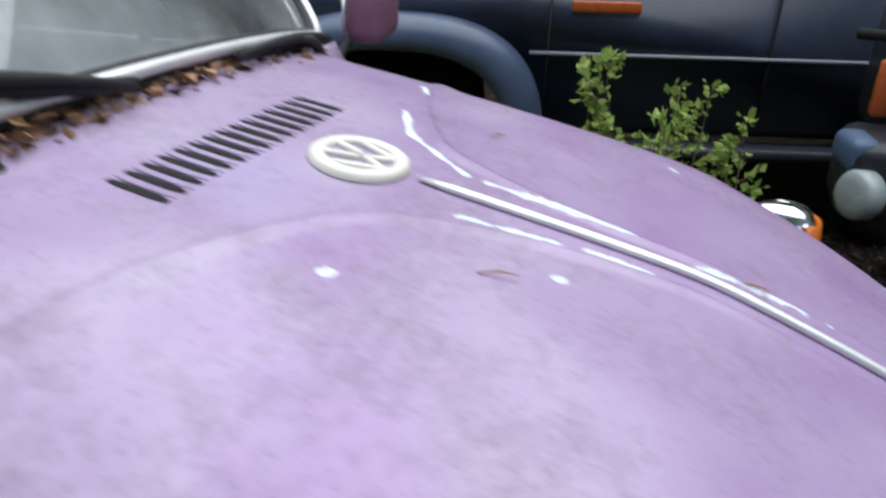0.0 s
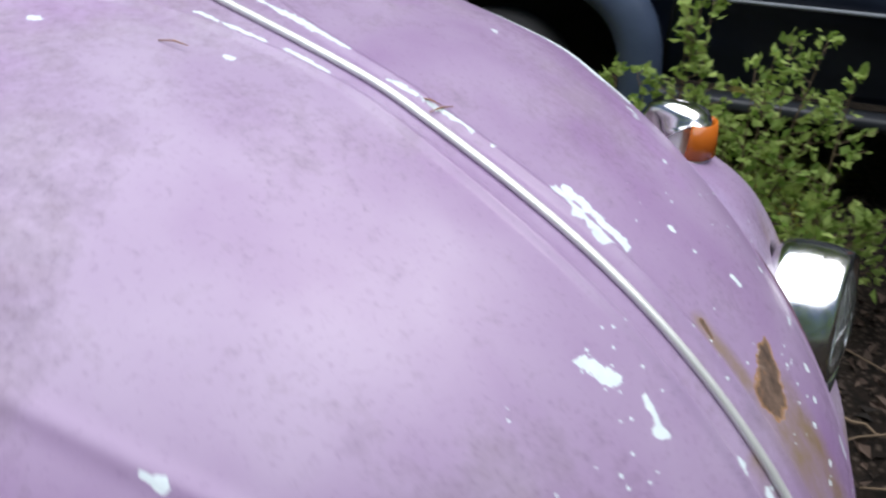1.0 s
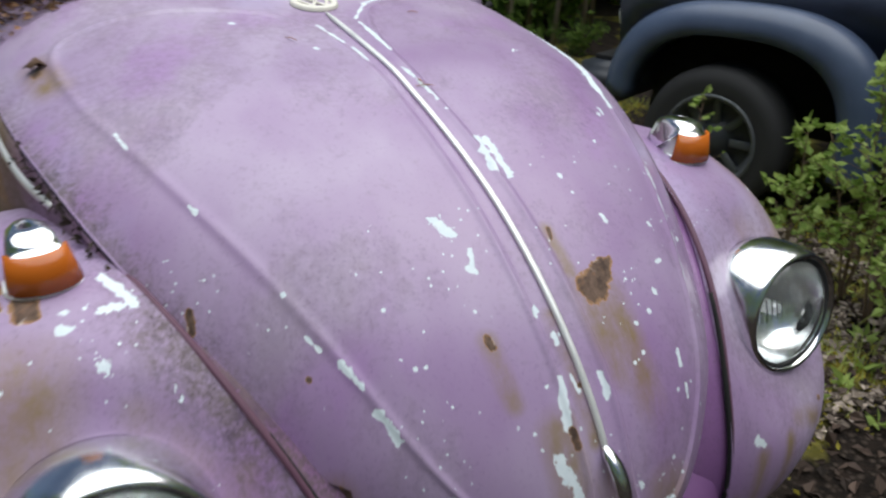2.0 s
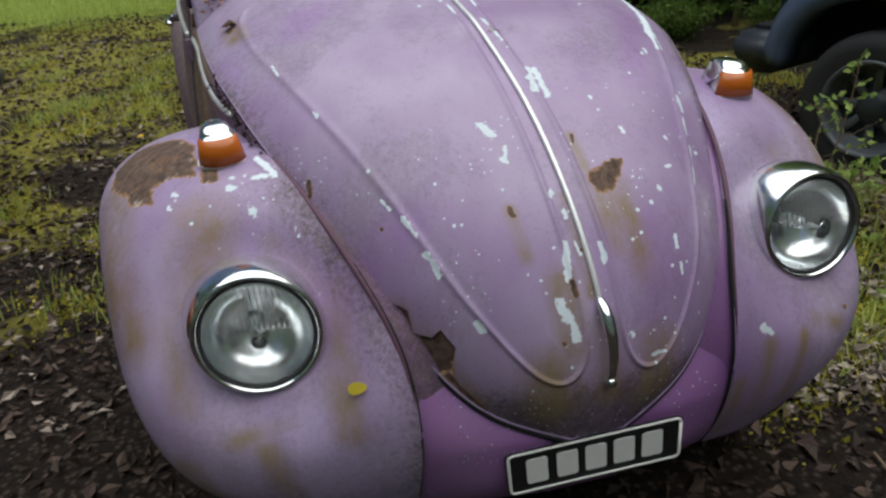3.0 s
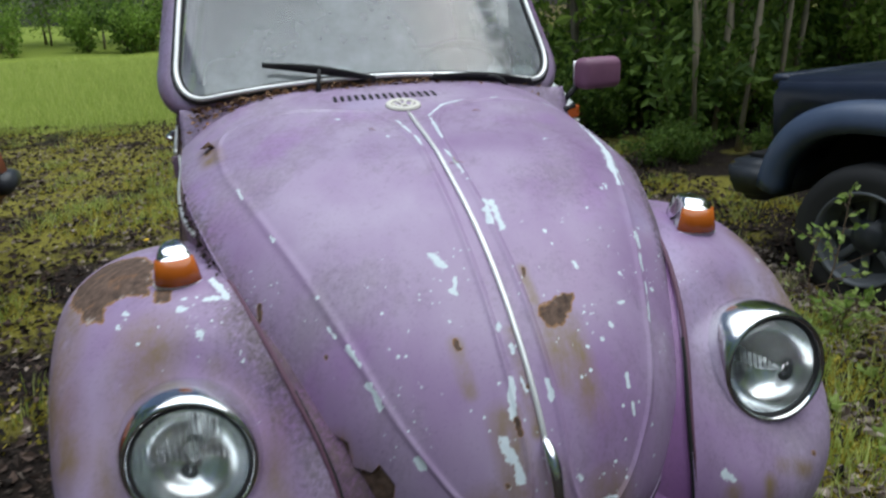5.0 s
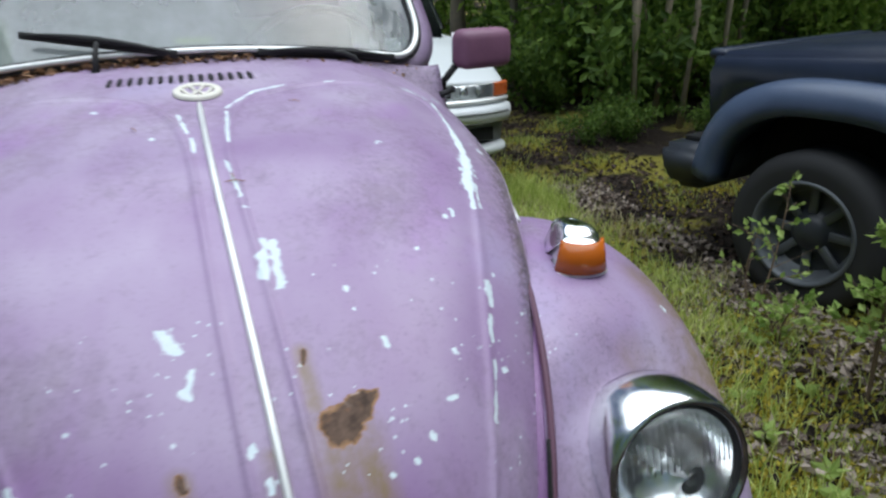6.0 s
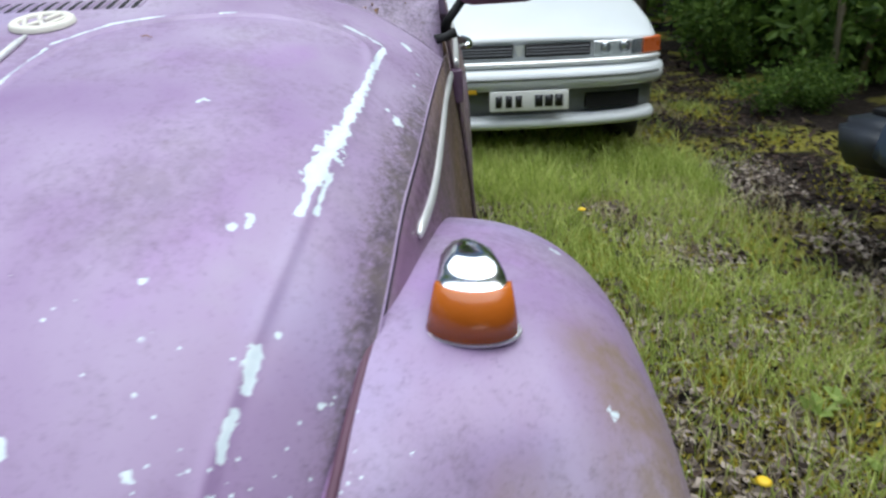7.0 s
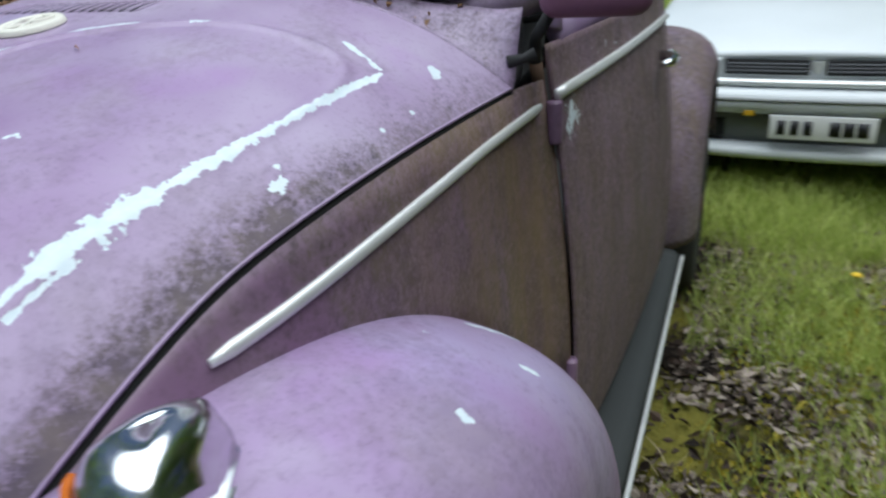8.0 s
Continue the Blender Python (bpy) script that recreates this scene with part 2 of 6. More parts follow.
def box(name, size, m, material, parent=None, label="", bevel=0.01, segments=2):
    bm = bmesh.new()
    bmesh.ops.create_cube(bm, size=1.0, matrix=Matrix.Diagonal((*size, 1)))
    if bevel:
        bmesh.ops.bevel(bm, geom=bm.edges[:], offset=min(bevel, min(size) * 0.45), segments=segments, affect="EDGES", profile=0.5)
    bmesh.ops.transform(bm, matrix=m, verts=bm.verts[:])
    return part(name, bm, material, parent, label)


def prism(name, outline, depth, m, material, parent=None, label="", bevel=0.0):
    """A flat outline (local x, y) given depth along local z."""
    bm = bmesh.new()
    low = [bm.verts.new((x, y, 0)) for x, y in outline]
    high = [bm.verts.new((x, y, depth)) for x, y in outline]
    bm.faces.new(low[::-1])
    bm.faces.new(high)
    for i in range(len(low)):
        j = (i + 1) % len(low)
        bm.faces.new((low[i], low[j], high[j], high[i]))
    bmesh.ops.recalc_face_normals(bm, faces=bm.faces[:])
    if bevel:
        bmesh.ops.bevel(bm, geom=[e for e in bm.edges if abs(e.verts[0].co.z - e.verts[1].co.z) < 1e-6], offset=bevel, segments=2, affect="EDGES")
    bmesh.ops.transform(bm, matrix=m, verts=bm.verts[:])
    return part(name, bm, material, parent, label, smooth=False)


def rounded(w, h, r, n=6):
    """Outline of a rounded rectangle about the origin."""
    out = []
    for cx, cy, a0 in ((w / 2 - r, h / 2 - r, 0), (-w / 2 + r, h / 2 - r, 90), (-w / 2 + r, -h / 2 + r, 180), (w / 2 - r, -h / 2 + r, 270)):
        out += [(cx + r * math.cos(radians(a0 + 90 * i / n)), cy + r * math.sin(radians(a0 + 90 * i / n))) for i in range(n + 1)]
    return out


def axes(place, ahead, up=(0, 0, 1)):
    """Pose with local z along ahead and local y close to up."""
    z = Vector(ahead).normalized()
    x = Vector(up).cross(z).normalized()
    y = z.cross(x)
    m = Matrix((x, y, z)).transposed().to_4x4()
    m.translation = Vector(place)
    return m


def capsules(p, rows, fn, *more):
    """Field over places p: 1 on each worn streak's axis, falling to 0 at its radius."""
    out = np.zeros(p.shape[:-1])
    for a, b, c, d, r in rows:
        s, e = fn(a, b, *more), fn(c, d, *more)
        way = e - s
        h = np.clip(((p - s) @ way) / max(way @ way, 1e-9), 0, 1)
        out = np.maximum(out, 1 - 0.6 * np.linalg.norm(p - s - h[..., None] * way, axis=-1) / (0.8 * r + 0.001))
    return np.clip(out, 0, 1)


def near_path(p, path):
    """Distance from each place in p to a polyline."""
    best = np.full(p.shape[:-1], 9.0)
    for s, e in zip(path[:-1], path[1:]):
        way = e - s
        h = np.clip(((p - s) @ way) / max(way @ way, 1e-12), 0, 1)
        best = np.minimum(best, np.linalg.norm(p - s - h[..., None] * way, axis=-1))
    return best


def seat_on(fn, a, b, *more):
    """Place, along-a direction and outward normal on one of the body's surfaces."""
    e = 1e-3
    p, pa, pb = fn(a, b, *more), fn(a + e, b, *more), fn(a, b + e, *more)
    ta, tb = pa - p, pb - p
    n = np.cross(ta, tb)
    n /= np.linalg.norm(n)
    if n[2] < 0 and n[0] < 0.3:
        n = -n
    return p, ta / np.linalg.norm(ta), n

# ---- the old car: shape of its skin ----
def spline(rows, ts):
    """Natural cubic spline through rows at 0, 1, 2, ...; evaluated at ts."""
    p = np.array(rows, float)
    n = len(p)
    a = np.diag(np.full(n, 4.0)) + np.diag(np.ones(n - 1), 1) + np.diag(np.ones(n - 1), -1)
    a[0, 0] = a[-1, -1] = 2
    d = np.zeros_like(p)
    d[1:-1] = 3 * (p[2:] - p[:-2])
    d[0], d[-1] = 3 * (p[1] - p[0]), 3 * (p[-1] - p[-2])
    m = np.linalg.solve(a, d)
    ts = np.clip(np.asarray(ts, float), 0, n - 1)
    k = np.minimum(ts.astype(int), n - 2)
    s = (ts - k)[..., None]
    q, r, mq, mr = p[k], p[k + 1], m[k], m[k + 1]
    return q * (1 + 2 * s) * (1 - s) ** 2 + mq * s * (1 - s) ** 2 + r * s * s * (3 - 2 * s) + mr * s * s * (s - 1)


def lean(x):
    """The old body stands a little out of true: how far it sits off to its left."""
    d = np.asarray(x, float) + 0.23
    return 0.05 * d + 0.042 * (np.clip(d, 0, None) / 0.78) ** 2


def plumb(p):
    """A place in the clearing, as the body's own place before it leans."""
    p = np.array(p, float)
    p[..., 1] -= lean(p[..., 0])
    return p


# Bonnet: centre line (x, z) and edge (x, half width, z), from the cowl to the lip.
BONNET_MID = [(-.43, 1.213), (-.229, 1.180), (0, 1.133), (.10, 1.102), (.207, 1.055), (.325, .986), (.434, .890), (.510, .793),
              (.552, .712), (.578, .62), (.577, .535), (.562, .465)]
BONNET_EDGE = [(-.485, .535, 1.078), (-.27, .525, 1.067), (-.05, .507, 1.045), (.06, .487, 1.016), (.155, .46, .970), (.262, .417, .900),
               (.355, .372, .815), (.415, .335, .738), (.458, .295, .665), (.494, .246, .588), (.527, .17, .515), (.555, .05, .457)]


def bonnet(u, v):
    """Place on the bonnet: u from 0 (cowl) to 11 (lip), v from -1 (right) to 1 (left)."""
    u, v = np.broadcast_arrays(np.asarray(u, float), np.asarray(v, float))
    c, e = spline(BONNET_MID, u), spline(BONNET_EDGE, u)
    power = np.interp(u, [0, 2, 5, 7, 9, 11], [3.7, 3.4, 3.3, 3.2, 2.8, 2])
    f = np.abs(v) ** power
    x = c[..., 0] + (e[..., 0] - c[..., 0]) * f
    z = c[..., 1] + (e[..., 2] - c[..., 1]) * f
    y = e[..., 1] * v - 0.027 * np.clip(v, 0, 1) ** 3 * np.sin(np.pi * np.clip(u / 7.5, 0, 1)) - 0.010 * np.clip(v, 0, 1) ** 8 * np.sin(np.pi * np.clip(u / 4.5, 0, 1))
    return np.stack([x, y, z], -1)


# Front wing: a shell about the wheel; rows of angle, radius, inner half width, half width.
WING = [(-13, .482, .32, .60), (-5, .50, .32, .66), (4, .525, .317, .715), (16, .552, .316, .752), (30, .568, .325, .772), (45, .576, .365, .778), (60, .577, .41, .78),
        (75, .568, .452, .782), (90, .55, .487, .785), (105, .535, .515, .785), (120, .525, .535, .785), (140, .52, .55, .785), (160, .52, .555, .785), (185, .52, .56, .77)]
HUB = (0.0, 0.40)


def wing(a, w, side):
    """Place on a front wing: a along the arc from 0 (front) to 13 (rear), w from 0 (at the body) to 1 (wheel arch)."""
    a, w = np.broadcast_arrays(np.asarray(a, float), np.asarray(w, float))
    r = spline(WING, a)
    r = r - np.array([0, 0, 0.03, 0.075] if side > 0 else [0, 0, 0, 0])
    th, big, yi, yo = np.radians(r[..., 0]), r[..., 1], r[..., 2], r[..., 3]
    phi = w * np.pi / 2
    y = yi + (yo - yi) * np.sin(phi) ** (2 / 2.3)
    rad = big - (big - .37) * (1 - np.cos(phi).clip(0) ** (2 / 2.3))
    return np.stack([HUB[0] + rad * np.cos(th), side * y, HUB[1] + rad * np.sin(th)], -1)


# Flaked streaks: from, to (on the panel) and radius.
CHIPS_MIDDLE = [
    (4.1, 0.09, 4.53, 0.07, 0.0124), (4.12, 0.11, 4.65, 0.11, 0.0094), (4.98, -0.23, 5.15, -0.2, 0.0115), (5.33, -0.18, 5.48, -0.2, 0.0044), (5.48, -0.22, 5.53, -0.2, 0.005),
    (5.28, 0.37, 5.35, 0.38, 0.005), (5.45, 0.6, 5.45, 0.6, 0.0073), (5.05, 0.58, 5.05, 0.58, 0.0046), (4.35, 0.53, 4.35, 0.53, 0.0055), (3.73, 0.69, 3.83, 0.69, 0.005),
    (2.12, 0.5, 2.15, 0.5, 0.0042), (5.85, 0.55, 5.85, 0.58, 0.005), (6.12, 0.47, 6.12, 0.47, 0.0063), (5.95, 0.35, 5.95, 0.35, 0.0056), (6.33, 0.41, 6.33, 0.41, 0.0043),
    (4.98, 0.3, 4.98, 0.3, 0.0038), (4.75, 0.29, 4.78, 0.29, 0.0038),
]
CHIPS_RIM = [
    (4.75, 0.77, 4.98, 0.77, 0.0091), (5.1, 0.76, 5.35, 0.75, 0.0066), (5.55, 0.75, 6.1, 0.72, 0.0042), (5.62, 0.79, 5.62, 0.8, 0.0046), (3.1, 0.82, 3.58, 0.81, 0.0043),
    (1.98, 0.06, 1.38, 0.08, 0.004), (1.33, 0.08, 1.05, 0.17, 0.004), (1.03, 0.17, 0.93, 0.26, 0.0035), (2.4, 0.04, 3.38, 0.06, 0.0036), (3.58, 0.06, 3.58, 0.07, 0.0055),
]
CHIPS_FLANK = [
    (3.62, 0.78, 3.25, 0.79, 0.0057), (3.2, 0.785, 2.78, 0.80, 0.0201), (2.78, 0.80, 2.27, 0.81, 0.0190), (2.27, 0.815, 1.65, 0.83, 0.0115), (1.65, 0.83, 0.8, 0.85, 0.0075),
    (0.75, 0.84, 0.65, 0.74, 0.0063), (0.45, 0.9, 0.48, 0.91, 0.0116), (1.18, 0.95, 1.18, 0.95, 0.0057), (0.93, 0.95, 0.93, 0.95, 0.0060), (1.8, 0.93, 1.84, 0.935, 0.0103),
    (1.73, 0.9, 1.73, 0.9, 0.0064), (0.88, 0.43, 0.78, 0.52, 0.0040), (1.05, 0.17, 0.9, 0.29, 0.0038), (2.1, 0.51, 2.12, 0.52, 0.0044), (3.73, 0.68, 3.73, 0.68, 0.0053), (3.85, 0.66, 3.88, 0.66, 0.0046),
]
CHIPS_BADGE = [
    (1.4, -0.07, 1.73, -0.05, 0.0044), (1.83, -0.04, 2.12, -0.04, 0.0034), (1.78, -0.15, 1.8, -0.15, 0.0056), (1.23, -0.32, 1.25, -0.31, 0.0051), (5.98, -0.07, 6.05, -0.08, 0.0055),
    (6.25, -0.04, 6.35, -0.04, 0.0055),
]
CHIPS_NOSE = [
    (6.7, -0.09, 7.28, -0.14, 0.0087), (7.65, -0.21, 8.03, -0.2, 0.0122), (7.93, -0.19, 8.35, -0.17, 0.0123), (6.73, -0.15, 6.73, -0.15, 0.0075), (6.7, -0.04, 6.9, -0.03, 0.0053),
    (6.28, -0.02, 6.28, -0.02, 0.007), (6.0, -0.07, 6.0, -0.07, 0.0065), (6.78, 0.08, 7.05, 0.08, 0.0066), (6.85, 0.51, 7.05, 0.51, 0.0056), (7.35, 0.53, 7.55, 0.54, 0.0042),
    (6.15, 0.48, 6.15, 0.48, 0.0067), (5.85, 0.56, 5.85, 0.56, 0.0049), (5.98, 0.38, 5.98, 0.38, 0.0045), (6.4, 0.32, 6.4, 0.32, 0.005), (8.47, 0.18, 8.5, 0.19, 0.006), (8.97, 0.35, 8.95, 0.45, 0.0048),
]
CHIPS_RIGHT_RIM = [
    (5.62, -0.76, 5.73, -0.75, 0.0048), (5.95, -0.72, 6.18, -0.71, 0.0074), (6.48, -0.71, 6.83, -0.7, 0.008), (7.78, -0.66, 7.95, -0.65, 0.0094), (4.1, -0.78, 4.2, -0.78, 0.0045),
    (2.65, -0.81, 3.0, -0.81, 0.0036), (5.23, -0.74, 5.23, -0.74, 0.0042), (5.78, -0.75, 5.78, -0.75, 0.0042),
]
BONNET_RUST = [
    (7.33, -0.12, 7.58, -0.12, 0.0061), (8.43, -0.26, 8.43, -0.26, 0.0058), (6.12, -0.28, 6.2, -0.28, 0.0075), (5.3, 0.13, 5.4, 0.12, 0.0038), (5.03, -0.95, 5.2, -0.98, 0.0064),
    (5.98, -0.82, 5.98, -0.82, 0.0042), (1.15, -0.88, 1.18, -0.88, 0.0105), (6.83, -0.02, 6.83, -0.02, 0.0045), (8.8, -0.96, 9.75, -1.0, 0.008),
]
# Outlines of the rusted patch, the torn edge and the bared top of the right wing.
RUST_PATCH = [(5.83, .12), (5.68, .275), (5.7, .325), (5.9, .30), (6.08, .225), (6.1, .17), (6.0, .13)]
RUST_TEAR = [(7.05, -1.01), (7.06, -.985), (7.35, -.915), (7.85, -.965), (7.98, -.90), (7.85, -.84), (8.25, -.825), (8.75, -.93), (8.8, -1.01)]
WING_BARE = [(7.9, .605), (8.25, .405), (7.85, .225), (7.33, .175), (6.58, .235), (6.7, .31), (6.65, .405), (6.35, .42), (6.55, .53), (6.83, .54), (7.3, .625)]
RIGHT_WING_CHIPS = [
    (6.33, 0.08, 6.33, 0.05, 0.0092), (6.25, 0.16, 6.25, 0.15, 0.0111), (6.4, 0.14, 6.4, 0.14, 0.0075), (6.65, 0.04, 6.5, 0.03, 0.0118), (6.5, 0.03, 6.3, 0.03, 0.0104), (5.68, 0.17, 5.65, 0.17, 0.0093),
    (5.62, 0.14, 5.62, 0.14, 0.0093), (5.9, 0.13, 5.8, 0.13, 0.0143), (5.45, 0.16, 5.43, 0.16, 0.0131), (5.28, 0.14, 5.28, 0.14, 0.0087), (5.55, 0.06, 5.35, 0.07, 0.0139), (5.28, 0.07, 5.28, 0.07, 0.0081),
    (5.0, 0.06, 4.93, 0.05, 0.0155), (4.9, 0.04, 4.85, 0.03, 0.0131), (5.65, 0.1, 5.62, 0.1, 0.0050), (6.4, 0.33, 6.4, 0.33, 0.0107), (6.23, 0.37, 6.2, 0.37, 0.0077), (7.3, .33, 7.2, .36, 0.0124),
]
RIGHT_WING_RUST = [(6.5, 0.2, 6.9, 0.16, 0.022), (3.4, 0.35, 3.3, 0.33, 0.010), (4.85, 0.05, 4.8, 0.02, 0.010)]
LEFT_WING_CHIPS = [
    (6.2, 0.48, 6.2, 0.48, 0.01), (9.7, 0.17, 10.1, 0.27, 0.011), (8.9, 0.17, 8.9, 0.17, 0.008), (8.2, 0.43, 8.2, 0.45, 0.008), (3.3, 0.07, 3.2, 0.1, 0.012), (5.9, 0.08, 5.9, 0.1, 0.008),
    (9.3, 0.43, 9.4, 0.47, 0.005), (5.9, 0.32, 5.9, 0.33, 0.005),
]


def patch_field(p, outline, fn, soft, *more):
    """Field over places p: above 0.47 inside an outline drawn on a surface, below it outside."""
    ring = np.array([fn(a, b, *more) for a, b in outline])
    mid = ring.mean(0)
    flat_axes = np.linalg.svd(ring - mid)[2]
    xy, q = (ring - mid) @ flat_axes[:2].T, (p - mid) @ flat_axes[:2].T
    inside, best = np.zeros(p.shape[:-1], bool), np.full(p.shape[:-1], 9.0)
    for s, e in zip(xy, np.roll(xy, -1, 0)):
        way = e - s
        h = np.clip(((q - s) @ way) / (way @ way), 0, 1)
        best = np.minimum(best, np.linalg.norm(q - s - h[..., None] * way, axis=-1))
        crosses = (s[1] > q[..., 1]) != (e[1] > q[..., 1])
        inside ^= crosses & (q[..., 0] < (e[0] - s[0]) * (q[..., 1] - s[1]) / (e[1] - s[1] + 1e-12) + s[0])
    near = np.abs((p - mid) @ flat_axes[2]) < 0.12
    return np.where(near, np.clip(0.47 + np.where(inside, best, -best) / soft, 0, 1), 0.0)


car = thing("car", "small rounded saloon in faded lilac paint, chipped and rusting", "car")

# Bonnet, with a raised bead round each half.
uu, vv = np.meshgrid(np.linspace(0, 11, 640), np.sin(np.linspace(-1, 1, 561) * np.pi / 2 * 0.98) / math.sin(np.pi / 2 * 0.98), indexing="ij")
skin = bonnet(uu, vv)
BEAD = [(1.0, .29), (0.88, .42), (0.80, .57), (0.80, .72), (0.95, .81), (1.65, .835), (3.25, .80), (4.4, .765), (5.4, .735), (6.7, .685), (7.85, .62), (8.7, .53), (9.15, .40),
        (9.1, .25), (8.7, .145), (8.0, .11), (6.6, .10), (4.5, .07), (2.65, .055), (1.75, .07), (1.35, .12), (1.15, .18), (1.0, .29)]
normal = np.cross(np.gradient(skin, axis=0), np.gradient(skin, axis=1))
normal /= np.linalg.norm(normal, axis=-1)[..., None] + 1e-12
normal *= np.where(normal[..., 2:] + 0.4 * normal[..., :1] < 0, -1, 1)
rise = np.zeros(skin.shape[:2])
bead_paths = []
for side in (1, -1):
    loop = spline(BEAD, np.linspace(0, len(BEAD) - 1, 160))
    path = bonnet(loop[:, 0], side * loop[:, 1])
    bead_paths.append(path)
    tip = np.clip((uu - 5.0) / 3.5, 0, 1)
    flank = np.clip((np.abs(vv) - 0.5) / 0.15, 0, 1) * (1 - tip)
    rise += (0.0033 + 0.0010 * tip + 0.0012 * np.clip(2.0 - uu, 0, 1) - 0.0013 * flank) * np.exp(-((near_path(skin, path) / (0.0054 - 0.0008 * tip + 0.003 * flank)) ** 2))
skin_raised = skin + normal * rise[..., None]
chips = capsules(skin, CHIPS_MIDDLE + CHIPS_RIM + CHIPS_FLANK + CHIPS_BADGE + CHIPS_NOSE + CHIPS_RIGHT_RIM, bonnet)
tear = patch_field(skin, RUST_TEAR, bonnet, 0.028)
rust = np.maximum(np.maximum(capsules(skin, BONNET_RUST, bonnet), patch_field(skin, RUST_PATCH, bonnet, 0.03)), tear)
skin_raised = skin_raised - normal * (0.007 * np.clip((tear - 0.45) / 0.12, 0, 1))[..., None]
stain = capsules(skin, [(6.0, .17, 6.8, .19, .030), (6.0, .25, 7.4, .29, .026), (6.15, -.285, 6.8, -.30, .014), (5.3, .125, 5.75, .13, .010), (6.1, -.02, 7.6, -.03, .012), (7.3, -.17, 8.6, -.2, .03), (8.3, .0, 9.6, .0, .03), (8.9, -.4, 9.8, -.5, .05), (8.9, .4, 9.8, .5, .05), (1.0, -.88, 1.5, -.86, .03), (7.4, -.95, 9.5, -.98, .03)], bonnet)
edge_dirt = np.where(vv > 0, 1.0 * np.clip((vv - 0.85) / 0.14, 0, 1), 0.8 * np.clip((-vv - 0.88) / 0.12, 0, 1)) * np.clip(1.25 - np.abs(uu - 3.5) / 4.5, 0, 1) + 1.3 * np.clip((uu - 8.7) / 1.2, 0, 1)
speck = np.clip((uu - 3.6) / 1.6, 0.1, 1.0)
hood = sheet("bonnet", skin_raised, LILAC, car, "faded lilac bonnet with flaking chips and rust", 0.0, True, chip=chips, rust=rust, stain=stain, grime=np.clip(edge_dirt, 0, 1), speck=speck)

lip = np.concatenate([bonnet(np.linspace(0, 11, 120), 1.0), bonnet(np.linspace(11, 0, 120), -1.0)])
tube("bonnet_lip", lip + np.array([0, 0, -0.002]), 0.002, LILAC, hood, "", 8)
gap = lip + np.array([-0.004, 0, -0.010])
gap[:, 1] *= 0.992
tube("edge_gap", gap, 0.006, BLACK, hood, "dark gap under the bonnet edge", 6)


def strip_on(name, fn, rows, radius, material, parent, label="", lift=0.003, flat=0.55, n=10, steps=60):
    """A moulding that lies along a surface."""
    line = spline(rows, np.linspace(0, len(rows) - 1, steps))
    pts, ups = [], []
    for a, b in line:
        p, _, nn = seat_on(fn, a, b)
        pts.append(p + nn * lift)
        ups.append(nn)
    r = np.full(steps, radius)
    r[0] = r[-1] = radius * 0.5
    return tube(name, pts, r, material, parent, label, n, flat, ups)


strip_on("trim_strip", bonnet, [(1.22, 0), (3, 0), (5, 0), (6.5, 0), (7.75, 0)], 0.0048, TRIM, hood, "dull bright-metal strip down the bonnet", 0.003, 0.8)

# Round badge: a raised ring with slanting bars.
p, along, nn = seat_on(bonnet, 1.0, 0.0)
badge_pose = axes(p + nn * 0.001, nn, (-1, 0, 0))
badge = lathe("badge", [(0.029, 0.001), (0.029, 0.005), (0.031, 0.007), (0.038, 0.007), (0.041, 0.005), (0.042, 0.0)], IVORY, hood, "worn ivory round badge", 36, badge_pose)
for x0, y0, x1, y1 in ((-.013, .029, -.004, .002), (.013, .029, .004, .002), (-.027, .012, -.012, -.027), (.027, .012, .012, -.027), (-.012, -.027, 0, -.004), (.012, -.027, 0, -.004)):
    mid, way = Vector(((x0 + x1) / 2, (y0 + y1) / 2, 0.004)), Vector((x1 - x0, y1 - y0, 0))
    box("badge_bar", (0.0055, way.length + 0.004, 0.006), badge_pose @ Matrix.Translation(mid) @ pose(0, 0, 0, 0, 0, math.degrees(math.atan2(way.y, way.x)) - 90), IVORY, badge, "", 0.001, 1)
lathe("badge_back", [(0.0, 0.0025), (0.030, 0.0025)], LILAC, badge, "", 30, badge_pose)

# Air slots ahead of the screen.
for k in range(15):
    v = -0.285 + 0.47 * k / 14
    a, b = bonnet(0.45, v * 0.98), bonnet(0.70, v)
    _, _, nn = seat_on(bonnet, 0.62, v)
    tube("air_slot", np.linspace(a, b, 6) + nn * 0.0002, [0.0026, 0.0042, 0.0043, 0.0043, 0.0042, 0.0026], BLACK, hood, "", 8, 0.22, nn)
    tube("slot_lip", np.linspace(a, b, 6) + np.array([0, 0.0075, 0]) + nn * 0.0004, [0.001, 0.0028, 0.0032, 0.0032, 0.0028, 0.001], LILAC, hood, "", 6, 0.6, nn)

# Bonnet handle.
hp = [seat_on(bonnet, a, 0.0) for a in np.linspace(7.7, 9.35, 14)]
lift = [0.004, 0.008, 0.014, 0.018, 0.020, 0.021, 0.021, 0.020, 0.019, 0.017, 0.014, 0.011, 0.007, 0.002]
handle = tube("bonnet_handle", [q[0] + q[2] * h for q, h in zip(hp, lift)], [.006, .009, .0105, .011, .011, .0105, .010, .0095, .009, .0085, .008, .0075, .007, .005], CHROME, hood, "pitted chrome bonnet handle", 12, 0.75, [q[2] for q in hp])
q = seat_on(bonnet, 9.3, 0.0)
lathe("lock_button", [(0.0, 0.016), (0.006, 0.016), (0.0085, 0.013), (0.0095, 0.0)], CHROME, hood, "", 16, axes(q[0], q[2]))

